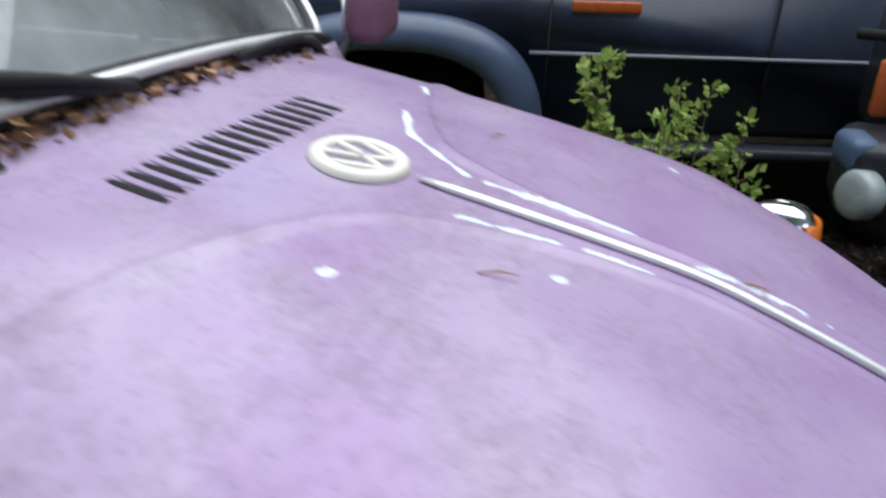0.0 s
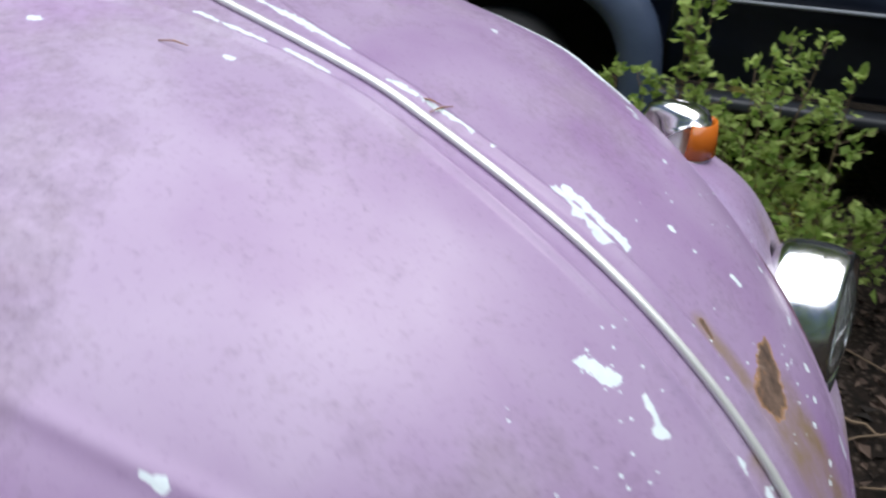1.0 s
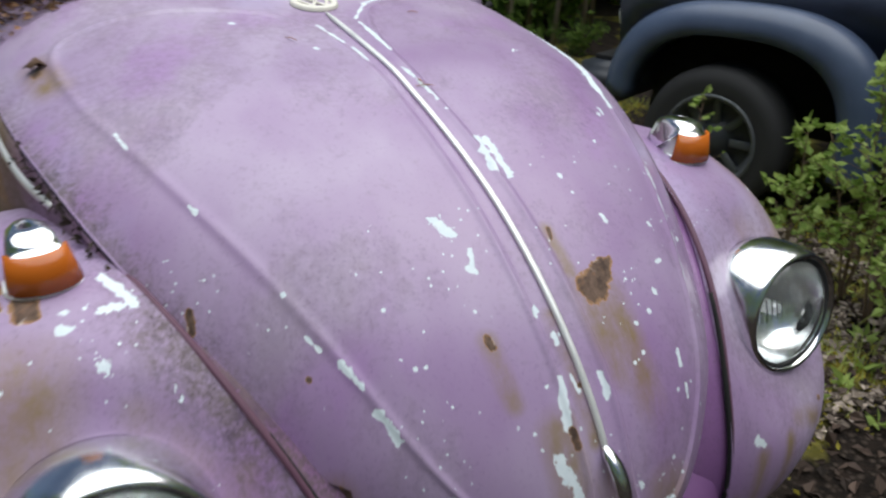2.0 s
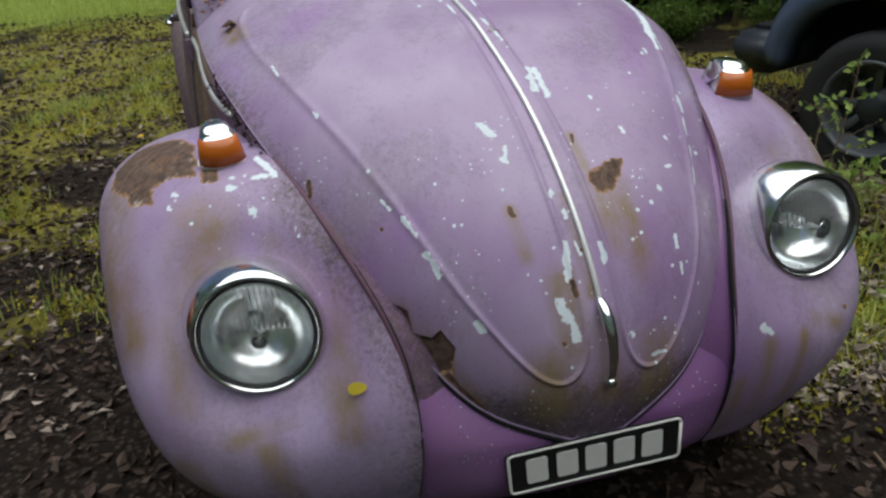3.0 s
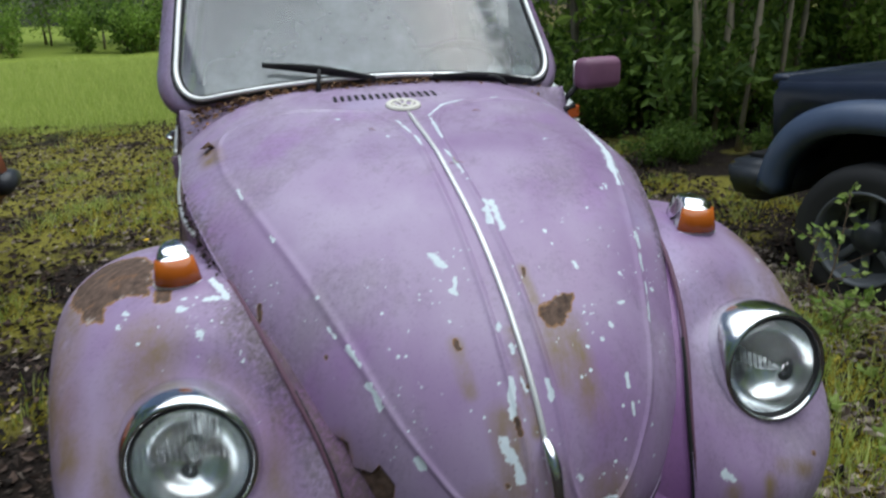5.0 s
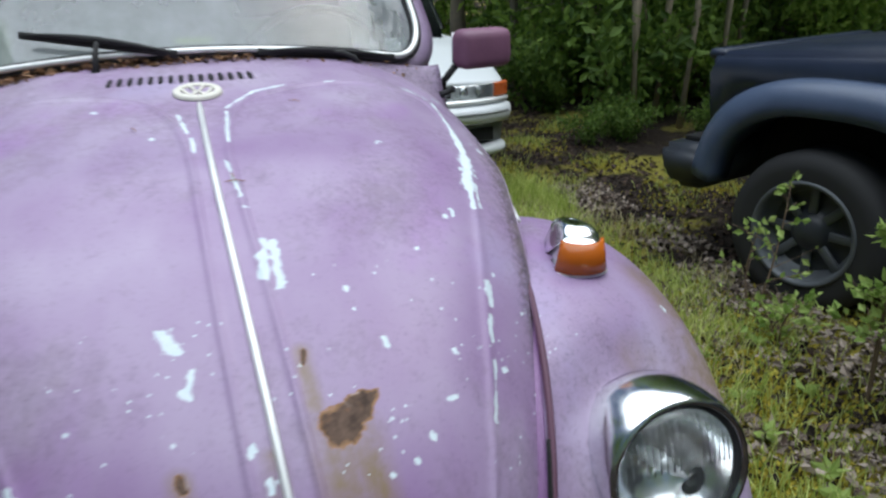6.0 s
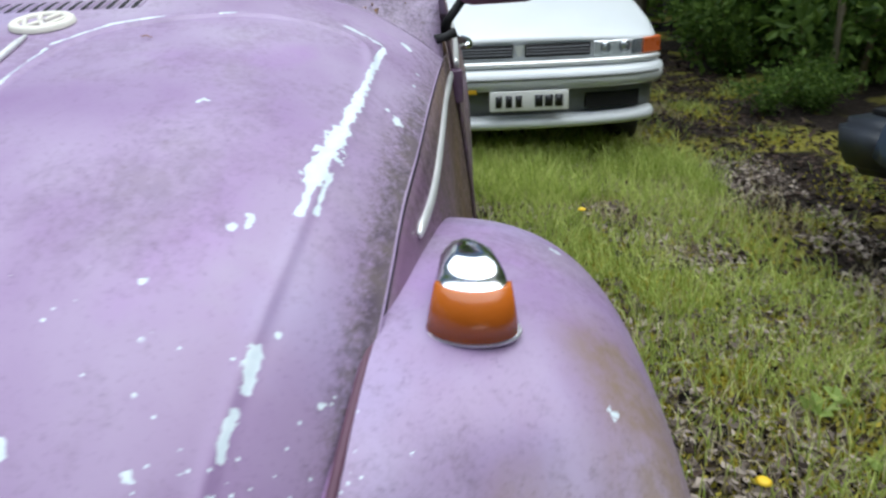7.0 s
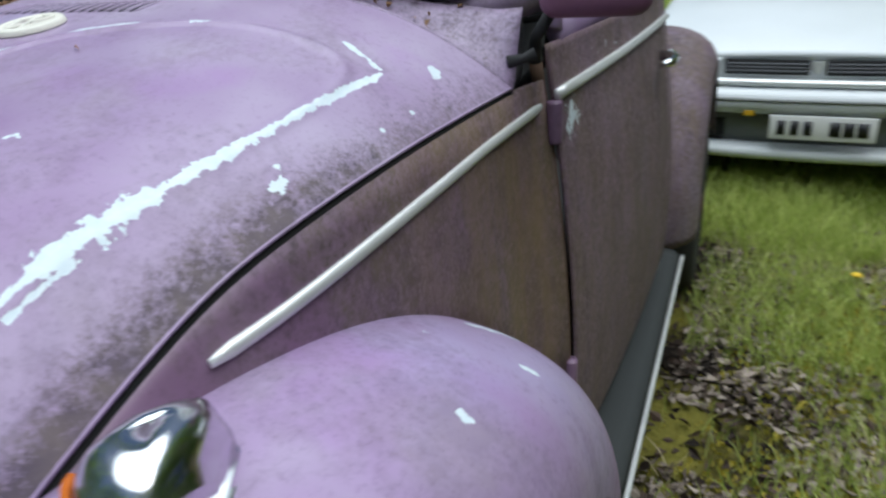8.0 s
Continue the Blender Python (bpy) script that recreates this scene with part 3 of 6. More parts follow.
# Peeled lip of metal near the right corner of the bonnet.
q = seat_on(bonnet, 1.1, -0.87)
flake = np.array([[[0, 0, 0], [.012, .004, .006], [.026, .010, .003]], [[-.004, .014, .004], [.010, .020, .018], [.024, .022, .012]], [[.004, .026, .001], [.014, .032, .008], [.022, .034, .004]]])
sheet("peeled_metal", q[0] + np.array([-.012, -.02, .002]) + flake, DARKRUST, hood, "curled flake of rusted metal", 0.0012)

# Front wings.
LAMPS = [(.442, -.477, .724), (.434, .571, .735)]
for side, chip_rows, rust_rows in ((1, LEFT_WING_CHIPS, [(3.3, .45, 3.2, .5, .012)]), (-1, RIGHT_WING_CHIPS, RIGHT_WING_RUST)):
    aa, ww = np.meshgrid(np.linspace(0, 13, 440), np.linspace(0, 1, 240), indexing="ij")
    shell = wing(aa, ww, side)
    lamp_at = plumb(LAMPS[0 if side < 0 else 1])
    apart = np.linalg.norm((shell - lamp_at) * np.array([0.6, 1, 1]), axis=-1)
    shell = shell - (0.052 * np.exp(-((apart / 0.165) ** 4)))[..., None] * np.array([0.95, 0.0, 0.15])
    shell = shell - (0.11 * np.exp(-((apart / 0.090) ** 8)))[..., None] * np.array([0.95, 0.0, 0.15])
    stains = [(5.9, .28, 5.0, .42, .060), (2.9, .36, 0.4, .38, .024), (4.7, .07, 3.0, .14, .030), (5.4, .14, 4.9, .10, .030), (4.8, .52, 3.7, .58, .030), (7.0, .60, 4.8, .74, .06), (3.3, .26, 3.1, .46, .020), (2.6, .7, .8, .72, .03)] if side < 0 else [(6.6, .55, 4.8, .66, .070), (5.6, .30, 5.0, .45, .045), (3.0, .10, 1.3, .12, .020), (3.0, .24, 1.5, .25, .018), (3.2, .3, 3.0, .44, .020), (2.4, .02, .8, .03, .02)]
    w = sheet("front_wing", shell, LILAC, car, "lilac wing with a large rusted patch" if side < 0 else "lilac wing, chalky on top", 0.005, side > 0,
              chip=capsules(shell, chip_rows, wing, side), rust=np.maximum(capsules(shell, rust_rows, wing, side), patch_field(shell, WING_BARE, wing, 0.04, side) if side < 0 else 0), stain=capsules(shell, stains, wing, side),
              grime=np.clip(0.16 + 0.22 * np.exp(-((aa - 5.4) / 1.2) ** 2) + 0.25 * np.clip((aa - 9.5) / 3, 0, 1) + 0.5 * np.clip((0.09 - ww) / 0.09, 0, 1) * (side < 0), 0, 1), speck=0.25 + (0.6 if side < 0 else 0.3) * np.exp(-((aa - 5.8) / 1.3) ** 2 - ((ww - 0.15) / 0.25) ** 2))
    # rolled edge of the arch
    tube("wing_lip", wing(np.linspace(0, 13, 90), 1.0, side) + np.array([0, -0.004 * side, 0]), 0.006, LILAC, w, "", 8)
    # beading between wing and body
    tube("wing_bead", wing(np.linspace(0.8, 13, 90), 0.0, side) + np.array([0, 0.004 * side, 0.002]), 0.0048, simple("bead_rubber", (0.10, 0.04, 0.07), 0.6, 0, 0.3, 30), w, "", 8)

# Headlamps.
for centre in LAMPS:
    at = axes(Vector(plumb(centre)), (1.0, 0.03 if centre[1] > 0 else -0.03, 0.16))
    ring = lathe("headlight", [(.100, -.092), (.1165, -.080), (.1195, -.066), (.1190, -.050), (.1165, -.030), (.1125, -.010), (.1075, .004), (.1025, .010), (.0985, .009), (.0960, .003), (.0950, -.010)], CHROME, car, "round headlamp in a pitted chrome rim", 56, at)
    lathe("rim_seal", [(.0965, .001), (.0945, .004), (.0905, .001), (.090, -.006)], RUBBER, ring, "", 48, at)
    glass = lathe("headlight_lens", [(.0915, -.004), (.088, .003), (.077, .009), (.057, .0145), (.033, .0180), (.0001, .0195), (.0001, .0165), (.033, .0150), (.057, .0115), (.077, .006), (.088, .000), (.0915, -.006)], LENS, ring, "fluted headlamp glass", 48, at)
    lathe("reflector", [(.0915, -.006), (.088, -.022), (.075, -.045), (.050, -.062), (.022, -.070), (.0001, -.071)], BOWL, ring, "dull silver reflector", 48, at)
    glass.visible_shadow = False
    for k in range(-9, 10):
        x = k * 0.009
        half = math.sqrt(max(0.0, 0.084 ** 2 - x * x))
        ys = np.linspace(half, half * 0.15, 6)
        zs = 0.0150 - 0.0130 * ((x * x + ys ** 2) / 0.088 ** 2) ** 1.3
        tube("flute", np.array([at @ Vector((x, y, z)) for y, z in zip(ys, zs)]), 0.0016, LENS, glass, "", 5, 0.5, at.to_3x3() @ Vector((0, 0, 1)))
    lathe("bulb_cap", [(.0001, -.020), (.008, -.021), (.012, -.026), (.012, -.060)], SILVER, ring, "", 16, at)


# Turn lamps on top of the wings.
def turn_lamp(side):
    p = plumb((0.158, 0.533, 0.944) if side > 0 else (0.150, -0.500, 0.947))
    nn = np.array([0.10, 0.04 * side, 1.0])
    back = np.array([-1.0, 0.03 * side, 0.08])
    m = axes(p + np.array([0, 0, -0.006]), nn, tuple(-back))          # local y forward, x across, z up
    outline = [(.038 * math.cos(a), .040 * math.sin(a)) for a in np.linspace(0, math.pi, 13)] + [(-.033, -.045), (-.018, -.082), (0, -.098), (.018, -.082), (.033, -.045)]
    outline = [(x, y * (0.55 if y > 0 else 1) + 0.03) for x, y in outline]
    base = prism("turn_lamp", [(x * 1.09, y * 1.04) for x, y in outline], 0.010, m, CHROME, car, "amber turn lamp in a chrome housing", 0.003)
    levels = [(0.008, 1.0, 0.0), (0.030, 0.90, 0.0), (0.049, 0.81, 0.0), (0.057, 0.75, -0.001), (0.064, 0.63, -0.003), (0.068, 0.42, -0.005), (0.069, 0.05, -0.008)]
    rows = np.array([[(x * s, y * s + dy, h * (1 - 3.2 * max(0.0, -y * s))) for x, y in outline] for h, s, dy in levels])
    k = len(outline)
    front = [i for i in range(k) if outline[i][1] >= 0.0 and i < 13]
    grid = np.array([[m @ Vector(tuple(q)) for q in row] for row in rows])
    # the amber lens fills the front below the chrome hood
    lens = np.array([[m @ Vector((x * s * 0.985, y * s * 1.03 + dy + 0.002, h)) for x, y in [outline[i] for i in front]] for h, s, dy in ((0.005, 1.02, 0), (0.028, 0.92, 0.001), (0.051, 0.80, 0.001))])
    sheet("amber_lens", lens, AMBER, base, "amber plastic lens", 0.004, True)
    bulb = np.array([[m @ Vector((x * s, y * s * 0.9 - 0.004, h)) for x, y in outline] for h, s in ((0.008, 0.8), (0.04, 0.6))])
    sheet("lamp_inner", bulb, SILVER, base, "", 0.0, False, True)
    hooded = grid.copy()
    for i in front:                                                     # leave the lens opening clear
        hooded[0, i] = grid[2, i]
        hooded[1, i] = grid[2, i]
    sheet("chrome_hood", hooded, CHROME, base, "chrome lamp hood", 0.002, False, True)
    top = m @ Vector((0, -0.004, 0.062))
    lathe("lamp_screw", [(.0001, .006), (.005, .006), (.006, .003), (.006, 0)], CHROME, base, "", 12, axes(top, nn))
    tube("lamp_gasket", [m @ Vector((x * 1.12, y * 1.06, 0.002)) for x, y in outline + outline[:1]], 0.0032, SILVER, base, "dull metal rim", 6)


turn_lamp(1)
turn_lamp(-1)

# Darker plum for the sides: deeper paint with their shade put into its colour.
SHADED_PLUM = car_paint("shaded_plum_paint", (0.150, 0.070, 0.150), (0.250, 0.170, 0.240), 0.5)

# Sides below the bonnet edge.
for side in (1, -1):
    us = np.linspace(0, 7.6, 90)
    top = bonnet(us, side * 1.0) + np.array([-0.004, 0.004 * side, -0.010])
    top_in = bonnet(us, side * 0.985) + np.array([0.0, 0, -0.014])
    xs = top[:, 0]
    ang = spline(WING, np.linspace(0, 13, 400))
    wx, wz, wy = ang[:, 1] * np.cos(np.radians(ang[:, 0])), HUB[1] + ang[:, 1] * np.sin(np.radians(ang[:, 0])), ang[:, 2]
    keep = (wz > 0.45)
    order = np.argsort(wx[keep])
    low_y, low_z = np.interp(xs, wx[keep][order], wy[keep][order]), np.interp(xs, wx[keep][order], wz[keep][order])
    low = np.stack([xs, side * (low_y + 0.006), low_z - 0.03], -1)
    low[:, 2] = np.minimum(low[:, 2], top[:, 2] - 0.015)
    rows = [top_in, top]
    for f in (0.15, 0.3, 0.5, 0.75, 1.0):
        q = top * (1 - f) + low * f
        q[:, 1] += side * (0.002 if side > 0 else 0.010) * math.sin(math.pi * f) * np.clip((top[:, 2] - low[:, 2]) / 0.12, 0, 1)
        rows.append(q)
    side_panel = np.array(rows)
    skin_y = lambda z: side * (0.546 + 0.05 * np.sin(np.clip((1.10 - z) / 0.75, 0, 1) * math.pi * 0.72))
    run_on = []
    for f, back in ((1.0, 0.095), (0.55, 0.05)):
        q = side_panel[:, 0].copy()
        q[:, 0] -= back
        q[:, 1] = q[:, 1] * (1 - f) + skin_y(q[:, 2]) * f
        run_on.append(q)
    side_panel = np.concatenate([np.stack(run_on, 1), side_panel], 1)
    xs = side_panel[1, :, 0]
    sheet("side_panel", side_panel, SHADED_PLUM, car, "grimy lilac panel below the bonnet edge, shade painted in" + (", rusted through behind the wing" if side < 0 else ""), 0.004, side < 0,
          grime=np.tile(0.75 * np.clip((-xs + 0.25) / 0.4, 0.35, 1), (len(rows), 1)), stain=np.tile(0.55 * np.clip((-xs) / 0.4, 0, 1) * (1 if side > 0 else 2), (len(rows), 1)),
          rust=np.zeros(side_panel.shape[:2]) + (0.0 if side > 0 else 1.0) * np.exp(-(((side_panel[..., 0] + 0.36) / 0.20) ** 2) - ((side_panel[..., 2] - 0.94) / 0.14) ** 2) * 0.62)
    # the moulding along it
    xs2 = np.linspace(-.555, .062, 30)
    zs2 = np.interp(xs2, [-.555, .05], [1.039, .979] if side > 0 else [1.046, .991])
    strip = []
    for x, z in zip(xs2, zs2):
        col = np.array([[np.interp(x, row[:, 0], row[:, 1]), np.interp(x, row[:, 0], row[:, 2])] for row in side_panel[1:]])
        strip.append((x, np.interp(-z, -col[:, 1], col[:, 0]) + side * 0.004, z))
    strip = np.array(strip)
    straight = np.interp(xs2, xs2[[0, -1]], strip[[0, -1], 1])
    strip[:, 1] = side * np.maximum(side * strip[:, 1] - 0.003, side * straight)
    tube("side_moulding", np.array(strip), [0.004] + [0.0068] * 28 + [0.004], TRIM, car, "dull bright-metal side moulding", 10, 0.7, (0, side, 0.25))

# Front apron between the wings, running up beside the bonnet.
arc = spline(WING, np.linspace(0, 5.9, 70))
edge_line = spline(BONNET_EDGE, np.linspace(11, 2, 200))
ax_, az_, ay_ = arc[:, 1] * np.cos(np.radians(arc[:, 0])), HUB[1] + arc[:, 1] * np.sin(np.radians(arc[:, 0])), arc[:, 2] + 0.004
hx, hy = np.interp(az_, edge_line[:, 2], edge_line[:, 0]), np.interp(az_, edge_line[:, 2], edge_line[:, 1])
grid = []
for s in np.linspace(-1, 1, 61):
    y = s * (ay_ - (0.030 if s > 0 else 0.0))
    t = np.clip((np.abs(y) - hy) / np.maximum(ay_ - hy, 1e-3), 0, 1) ** 1.5
    tuck = 0.06 * np.clip((0.38 - az_) / 0.12, 0, 1) ** 2
    grid.append(np.stack([(hx - 0.014 - tuck) * (1 - t) + (ax_ - 0.006) * t, y, az_], -1))
grid = np.array(grid)
# Less faded purple, partly shade put into colour; grime attribute rises towards the bottom.
sheet("front_apron", grid, car_paint("shaded_lilac_paint", (0.22, 0.085, 0.26), (0.31, 0.17, 0.35), 0.25), car, "deep purple front apron, partly shade in its colour", 0.0, True, grime=0.5 * np.clip(1 - (grid[..., 2] - 0.29) / 0.1, 0, 1), speck=0.5 * np.ones(grid.shape[:2]))
for side in (1, -1):
    inner = wing(np.linspace(0, 8.5, 80), 0.0, side)
    hub = np.array([HUB[0], 0, HUB[1]])
    out = (inner - hub) * np.array([1, 0, 1])
    out /= np.linalg.norm(out, axis=1)[:, None]
    flange = np.array([inner - out * a - np.array([0, side * b, 0]) for a, b in ((0.004, -0.004), (0.016, 0.012), (0.034, 0.05), (0.06, 0.12))])
    sheet("wing_flange", flange, bpy.data.materials["shaded_lilac_paint"], car, "inner flange of the wing" if side > 0 else "dirt-caked inner flange of the wing", 0.002, side < 0, grime=np.full(flange.shape[:2], 0.35 if side > 0 else 1.0), rust=np.tile((0.0 if side > 0 else 0.5) * np.clip(np.linspace(-3, 2.2, 80), 0, 1), (4, 1)))
    seam = wing(np.linspace(0, 5.0, 40), 0.0, side) + np.array([0.001, 0.001 * side, 0])
    tube("apron_seam", seam, 0.0045, BLACK, car, "", 6)

# Number plate: white border and plain white bars on black.
plate_pose = axes(plumb((0.556, 0.078, 0.405)), (1.0, -0.07, -0.06), (0.0, -0.075, 1.0))
plate = prism("number_plate", rounded(0.335, 0.108, 0.012), 0.003, plate_pose, PLATE_BLACK, car, "black number plate with a white border and plain white bars")
rim_line = [plate_pose @ Vector((x, y, 0.004)) for x, y in rounded(0.325, 0.098, 0.010)]
tube("plate_border", rim_line + rim_line[:1], 0.0032, PLATE_WHITE, plate, "", 6, 0.5, plate_pose.to_3x3() @ Vector((0, 0, 1)))
for x, w in ((-.115, .046), (-.058, .046), (-.004, .046), (.050, .046), (.104, .046)):
    prism("plate_bar", rounded(w - 0.006, 0.062, 0.006), 0.0016, plate_pose @ Matrix.Translation((x + 0.005, 0, 0.0025)), PLATE_WHITE, plate)

# Cowl between bonnet and screen.


def screen_edge(y):
    """Foot of the windscreen at half width y."""
    s = (np.asarray(y, float) / 0.5) ** 2
    return np.stack([-0.452 - 0.093 * s, np.asarray(y, float), 1.230 - 0.055 * s], -1)


ys = np.linspace(-0.535, 0.535, 80)
rear = bonnet(np.zeros(80), ys / 0.535)
foot = screen_edge(np.clip(ys, -.5, .5)) + np.array([0.012, 0, -0.012])
foot[:, 1] = ys
cowl = np.array([rear * (1 - f) + foot * f + np.array([0, 0, -0.010 * math.sin(math.pi * min(1, f * 1.4)) - 0.004]) for f in np.linspace(-0.08, 1.1, 10)])
sheet("cowl", cowl, LILAC, car, "lilac cowl littered with leaves", 0.004, True, grime=0.6 * np.ones(cowl.shape[:2]))


# Cabin: pillars, roof, doors, glass.
RAKE = np.array([-0.27, 0.0, 0.42])


def screen_point(s, h):
    """On the windscreen: s across from -1 to 1, h up from 0 to 1."""
    s, h = np.broadcast_arrays(np.asarray(s, float), np.asarray(h, float))
    y = s * (0.530 - 0.065 * h) - 0.018
    q = screen_edge(np.clip(s * .5, -.5, .5)).copy()
    q[..., 1] = y
    q = q + RAKE * h[..., None]
    q[..., 2] = q[..., 2] + (1.615 - 0.02 * s ** 2 - (q[..., 2] - RAKE[2] * h) - RAKE[2]) * h
    return q


def screen_outline(n=20, inset=0.0):
    """Rounded outline of the glass, in s and h."""
    rs, rh = 0.17, 0.24
    out = []
    for cs, ch, a0 in ((1 - rs, 1 - rh, 0), (-1 + rs, 1 - rh, 90), (-1 + rs, rh, 180), (1 - rs, rh, 270)):
        out += [(cs + (rs - inset) * math.cos(radians(a0 + 90 * i / n)), ch + (rh - inset) * math.sin(radians(a0 + 90 * i / n))) for i in range(n + 1)]
    out = np.array(out + out[:1])
    along = np.concatenate([[0], np.cumsum(np.linalg.norm(np.diff(out, axis=0) * np.array([0.5, 0.42]), axis=1))])
    at = np.linspace(0, along[-1], 200, endpoint=False)
    return np.column_stack([np.interp(at, along, out[:, 0]), np.interp(at, along, out[:, 1])])


ol = screen_outline()
rings = []
for f in np.linspace(0.0, 1.0, 26):
    rings.append(screen_point(ol[:, 0] * f, 0.5 + (ol[:, 1] - 0.5) * f))
pane = sheet("windscreen", np.array(rings), SCREEN, car, "dusty curved windscreen", 0.0, True, True)
pane.visible_shadow = False
edge = screen_point(ol[:, 0], ol[:, 1])
edge = np.concatenate([edge, edge[:1]])
tube("screen_seal", edge + np.array([0.004, 0, 0.002]), 0.014, RUBBER, car, "perished black rubber screen seal", 8, 0.6, (1, 0, 0.6))
tube("screen_trim", edge + np.array([0.012, 0, 0.006]), 0.0068, TRIM, car, "dull bright trim round the screen", 8, 0.8, (1, 0, 0.6))

# Shell round the screen and over the roof, one half-ring of places per station.
def cabin_ring(x, half, belt, top, n=28):
    a = np.linspace(0, math.pi, n)
    y = half * np.sign(np.cos(a)) * np.abs(np.cos(a)) ** 0.55
    z = belt + (top - belt) * np.sin(a) ** 0.62
    return np.stack([np.full(n, x) if np.isscalar(x) else x, y, z], -1)


frame_in = screen_point(ol[:, 0] * 1.005, 0.5 + (ol[:, 1] - 0.5) * 1.01)
frame_mid = screen_point(ol[:, 0] * 1.055, 0.5 + (ol[:, 1] - 0.5) * 1.10) + np.array([-0.012, 0, 0.0])
frame_out = screen_point(ol[:, 0] * 1.105, 0.5 + (ol[:, 1] - 0.5) * 1.16) + np.array([-0.06, 0, 0.0])
frame_out[:, 2] = np.where(ol[:, 1] < 0.3, np.minimum(frame_out[:, 2], frame_mid[:, 2]), frame_out[:, 2])
frame_back = frame_out + np.array([-0.10, 0, -0.005])
sheet("screen_surround", np.array([frame_in, frame_mid, frame_out, frame_back]), LILAC, car, "lilac screen pillars", 0.004, True, True, grime=0.4 * np.ones((4, len(ol))))

roof_x = [-0.80, -0.95, -1.2, -1.54, -1.58, -2.1, -2.4, -2.65]
roof_top = [1.605, 1.635, 1.655, 1.645, 1.642, 1.50, 1.33, 1.12]
roof_half = [.50, .52, .54, .545, .55, .53, .51, .48]
roof = np.array([cabin_ring(x, h, 1.42 if x > -1.55 else 1.08, t) for x, t, h in zip(roof_x, roof_top, roof_half)])
sheet("roof", roof, LILAC, car, "lilac domed roof", 0.004, grime=0.3 * np.ones(roof.shape[:2]))

for side in (1, -1):
    xs = np.linspace(-0.60, -1.62, 100)
    zs = np.linspace(1.115, 0.40, 70)
    gx, gz = np.meshgrid(xs, zs, indexing="ij")
    gy = side * (0.548 + 0.05 * np.sin(np.clip((1.10 - gz) / 0.75, 0, 1) * math.pi * 0.72) + 0.045 * (-gx - 0.6) + 0.010 * np.sin((-gx - 0.6) / 1.0 * math.pi))
    door = sheet("door", np.stack([gx, gy, gz], -1), SHADED_PLUM, car, "weathered plum-lilac door, half grown over with grime, shade painted in", 0.006, side > 0, grime=np.clip(0.75 - 0.3 * (gz - 0.9), 0, 1), stain=0.25 * np.ones_like(gx),
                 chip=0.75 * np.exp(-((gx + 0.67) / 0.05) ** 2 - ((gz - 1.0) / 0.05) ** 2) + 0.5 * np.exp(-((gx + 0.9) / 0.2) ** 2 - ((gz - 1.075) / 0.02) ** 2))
    tube("door_moulding", np.array([(x, side * (0.566 + 0.045 * (-x - 0.6) + 0.010 * math.sin((-x - 0.6) / 1.0 * math.pi)), 1.046 + 0.012 * (-x - 0.6)) for x in np.linspace(-0.60, -1.6, 20)]), 0.009, TRIM, door, "", 8, 0.7, (0, side, 0.2))
    hx = -1.42
    hy = side * 0.622
    tube("door_handle", [(hx, hy, .985), (hx + .01, hy + side * .03, .987), (hx + .05, hy + side * .038, .988), (hx + .12, hy + side * .036, .988), (hx + .15, hy + side * .02, .986)], [.012, .011, .009, .010, .007], CHROME, door, "chrome door handle", 10)
    lathe("lock_button", [(.0001, .022), (.011, .020), (.014, .012), (.010, 0)], CHROME, door, "", 14, axes((hx - .01, hy + side * .01, .985), (0, side, 0)))
    # window frame and glass
    wnd = [(-.66, 1.125), (-.78, 1.36), (-.92, 1.50), (-1.25, 1.545), (-1.55, 1.525), (-1.58, 1.125)]
    loop = np.array([(x, side * np.interp(z, [1.1, 1.55], [.552, .455]), z) for x, z in wnd + wnd[:1]])
    tube("window_frame", loop, 0.022, LILAC, door, "", 8, 0.6, (0, side, 0.2))
    centre = loop[:-1].mean(0)
    pane = sheet("window", np.array([centre + (loop[:-1] - centre) * f for f in np.linspace(0.02, 1, 5)]), SCREEN, door, "dusty side window", 0.0, side > 0, True)
    pane.visible_shadow = False
    # post and rusted gap ahead of the door
    zs = np.linspace(1.10, 0.42, 24)
    gy = side * (0.546 + 0.05 * np.sin(np.clip((1.10 - zs) / 0.75, 0, 1) * math.pi * 0.72))
    tube("door_gap", np.stack([np.full(24, -0.592), gy - side * 0.010, zs], -1), 0.010, DARKRUST, car, "rusty gap at the door's edge", 8)
    for z in (1.03, 0.62):
        lathe("door_hinge", [(.0001, .03), (.011, .03), (.012, .026), (.012, -.026), (.011, -.03), (.0001, -.03)], SHADED_PLUM, car, "flaking plum door hinge", 12, Matrix.Translation((-0.588, side * (0.566 if z > 1 else .596), z - 0.02)))
    # running board
    bx, by = np.meshgrid(np.linspace(-0.47, -1.78, 24), np.linspace(0, 1, 9), indexing="ij")
    bz = 0.345 - 0.012 * np.clip((by - 0.8) / 0.2, 0, 1) ** 2 * 3 + 0 * bx
    board = sheet("running_board", np.stack([bx, side * (0.55 + 0.135 * by), bz], -1), GREYBOARD, car, "grey rubber-topped running board", 0.03, side < 0)
    tube("board_trim", np.stack([np.linspace(-0.47, -1.78, 24), np.full(24, side * 0.688), np.full(24, 0.325)], -1), 0.006, TRIM, board, "", 8)
    # sill below the door
    box("sill", (1.25, 0.05, 0.10), pose(-1.12, side * 0.565, 0.385), LILAC, car, "", 0.015)
    # rear wing
    ra, rw = np.meshgrid(np.linspace(0, 1, 50), np.linspace(0, 1, 24), indexing="ij")
    th = np.radians(-12 + 185 * ra)
    phi = rw * math.pi / 2
    rad = 0.53 - 0.15 * (1 - np.cos(phi) ** 0.85)
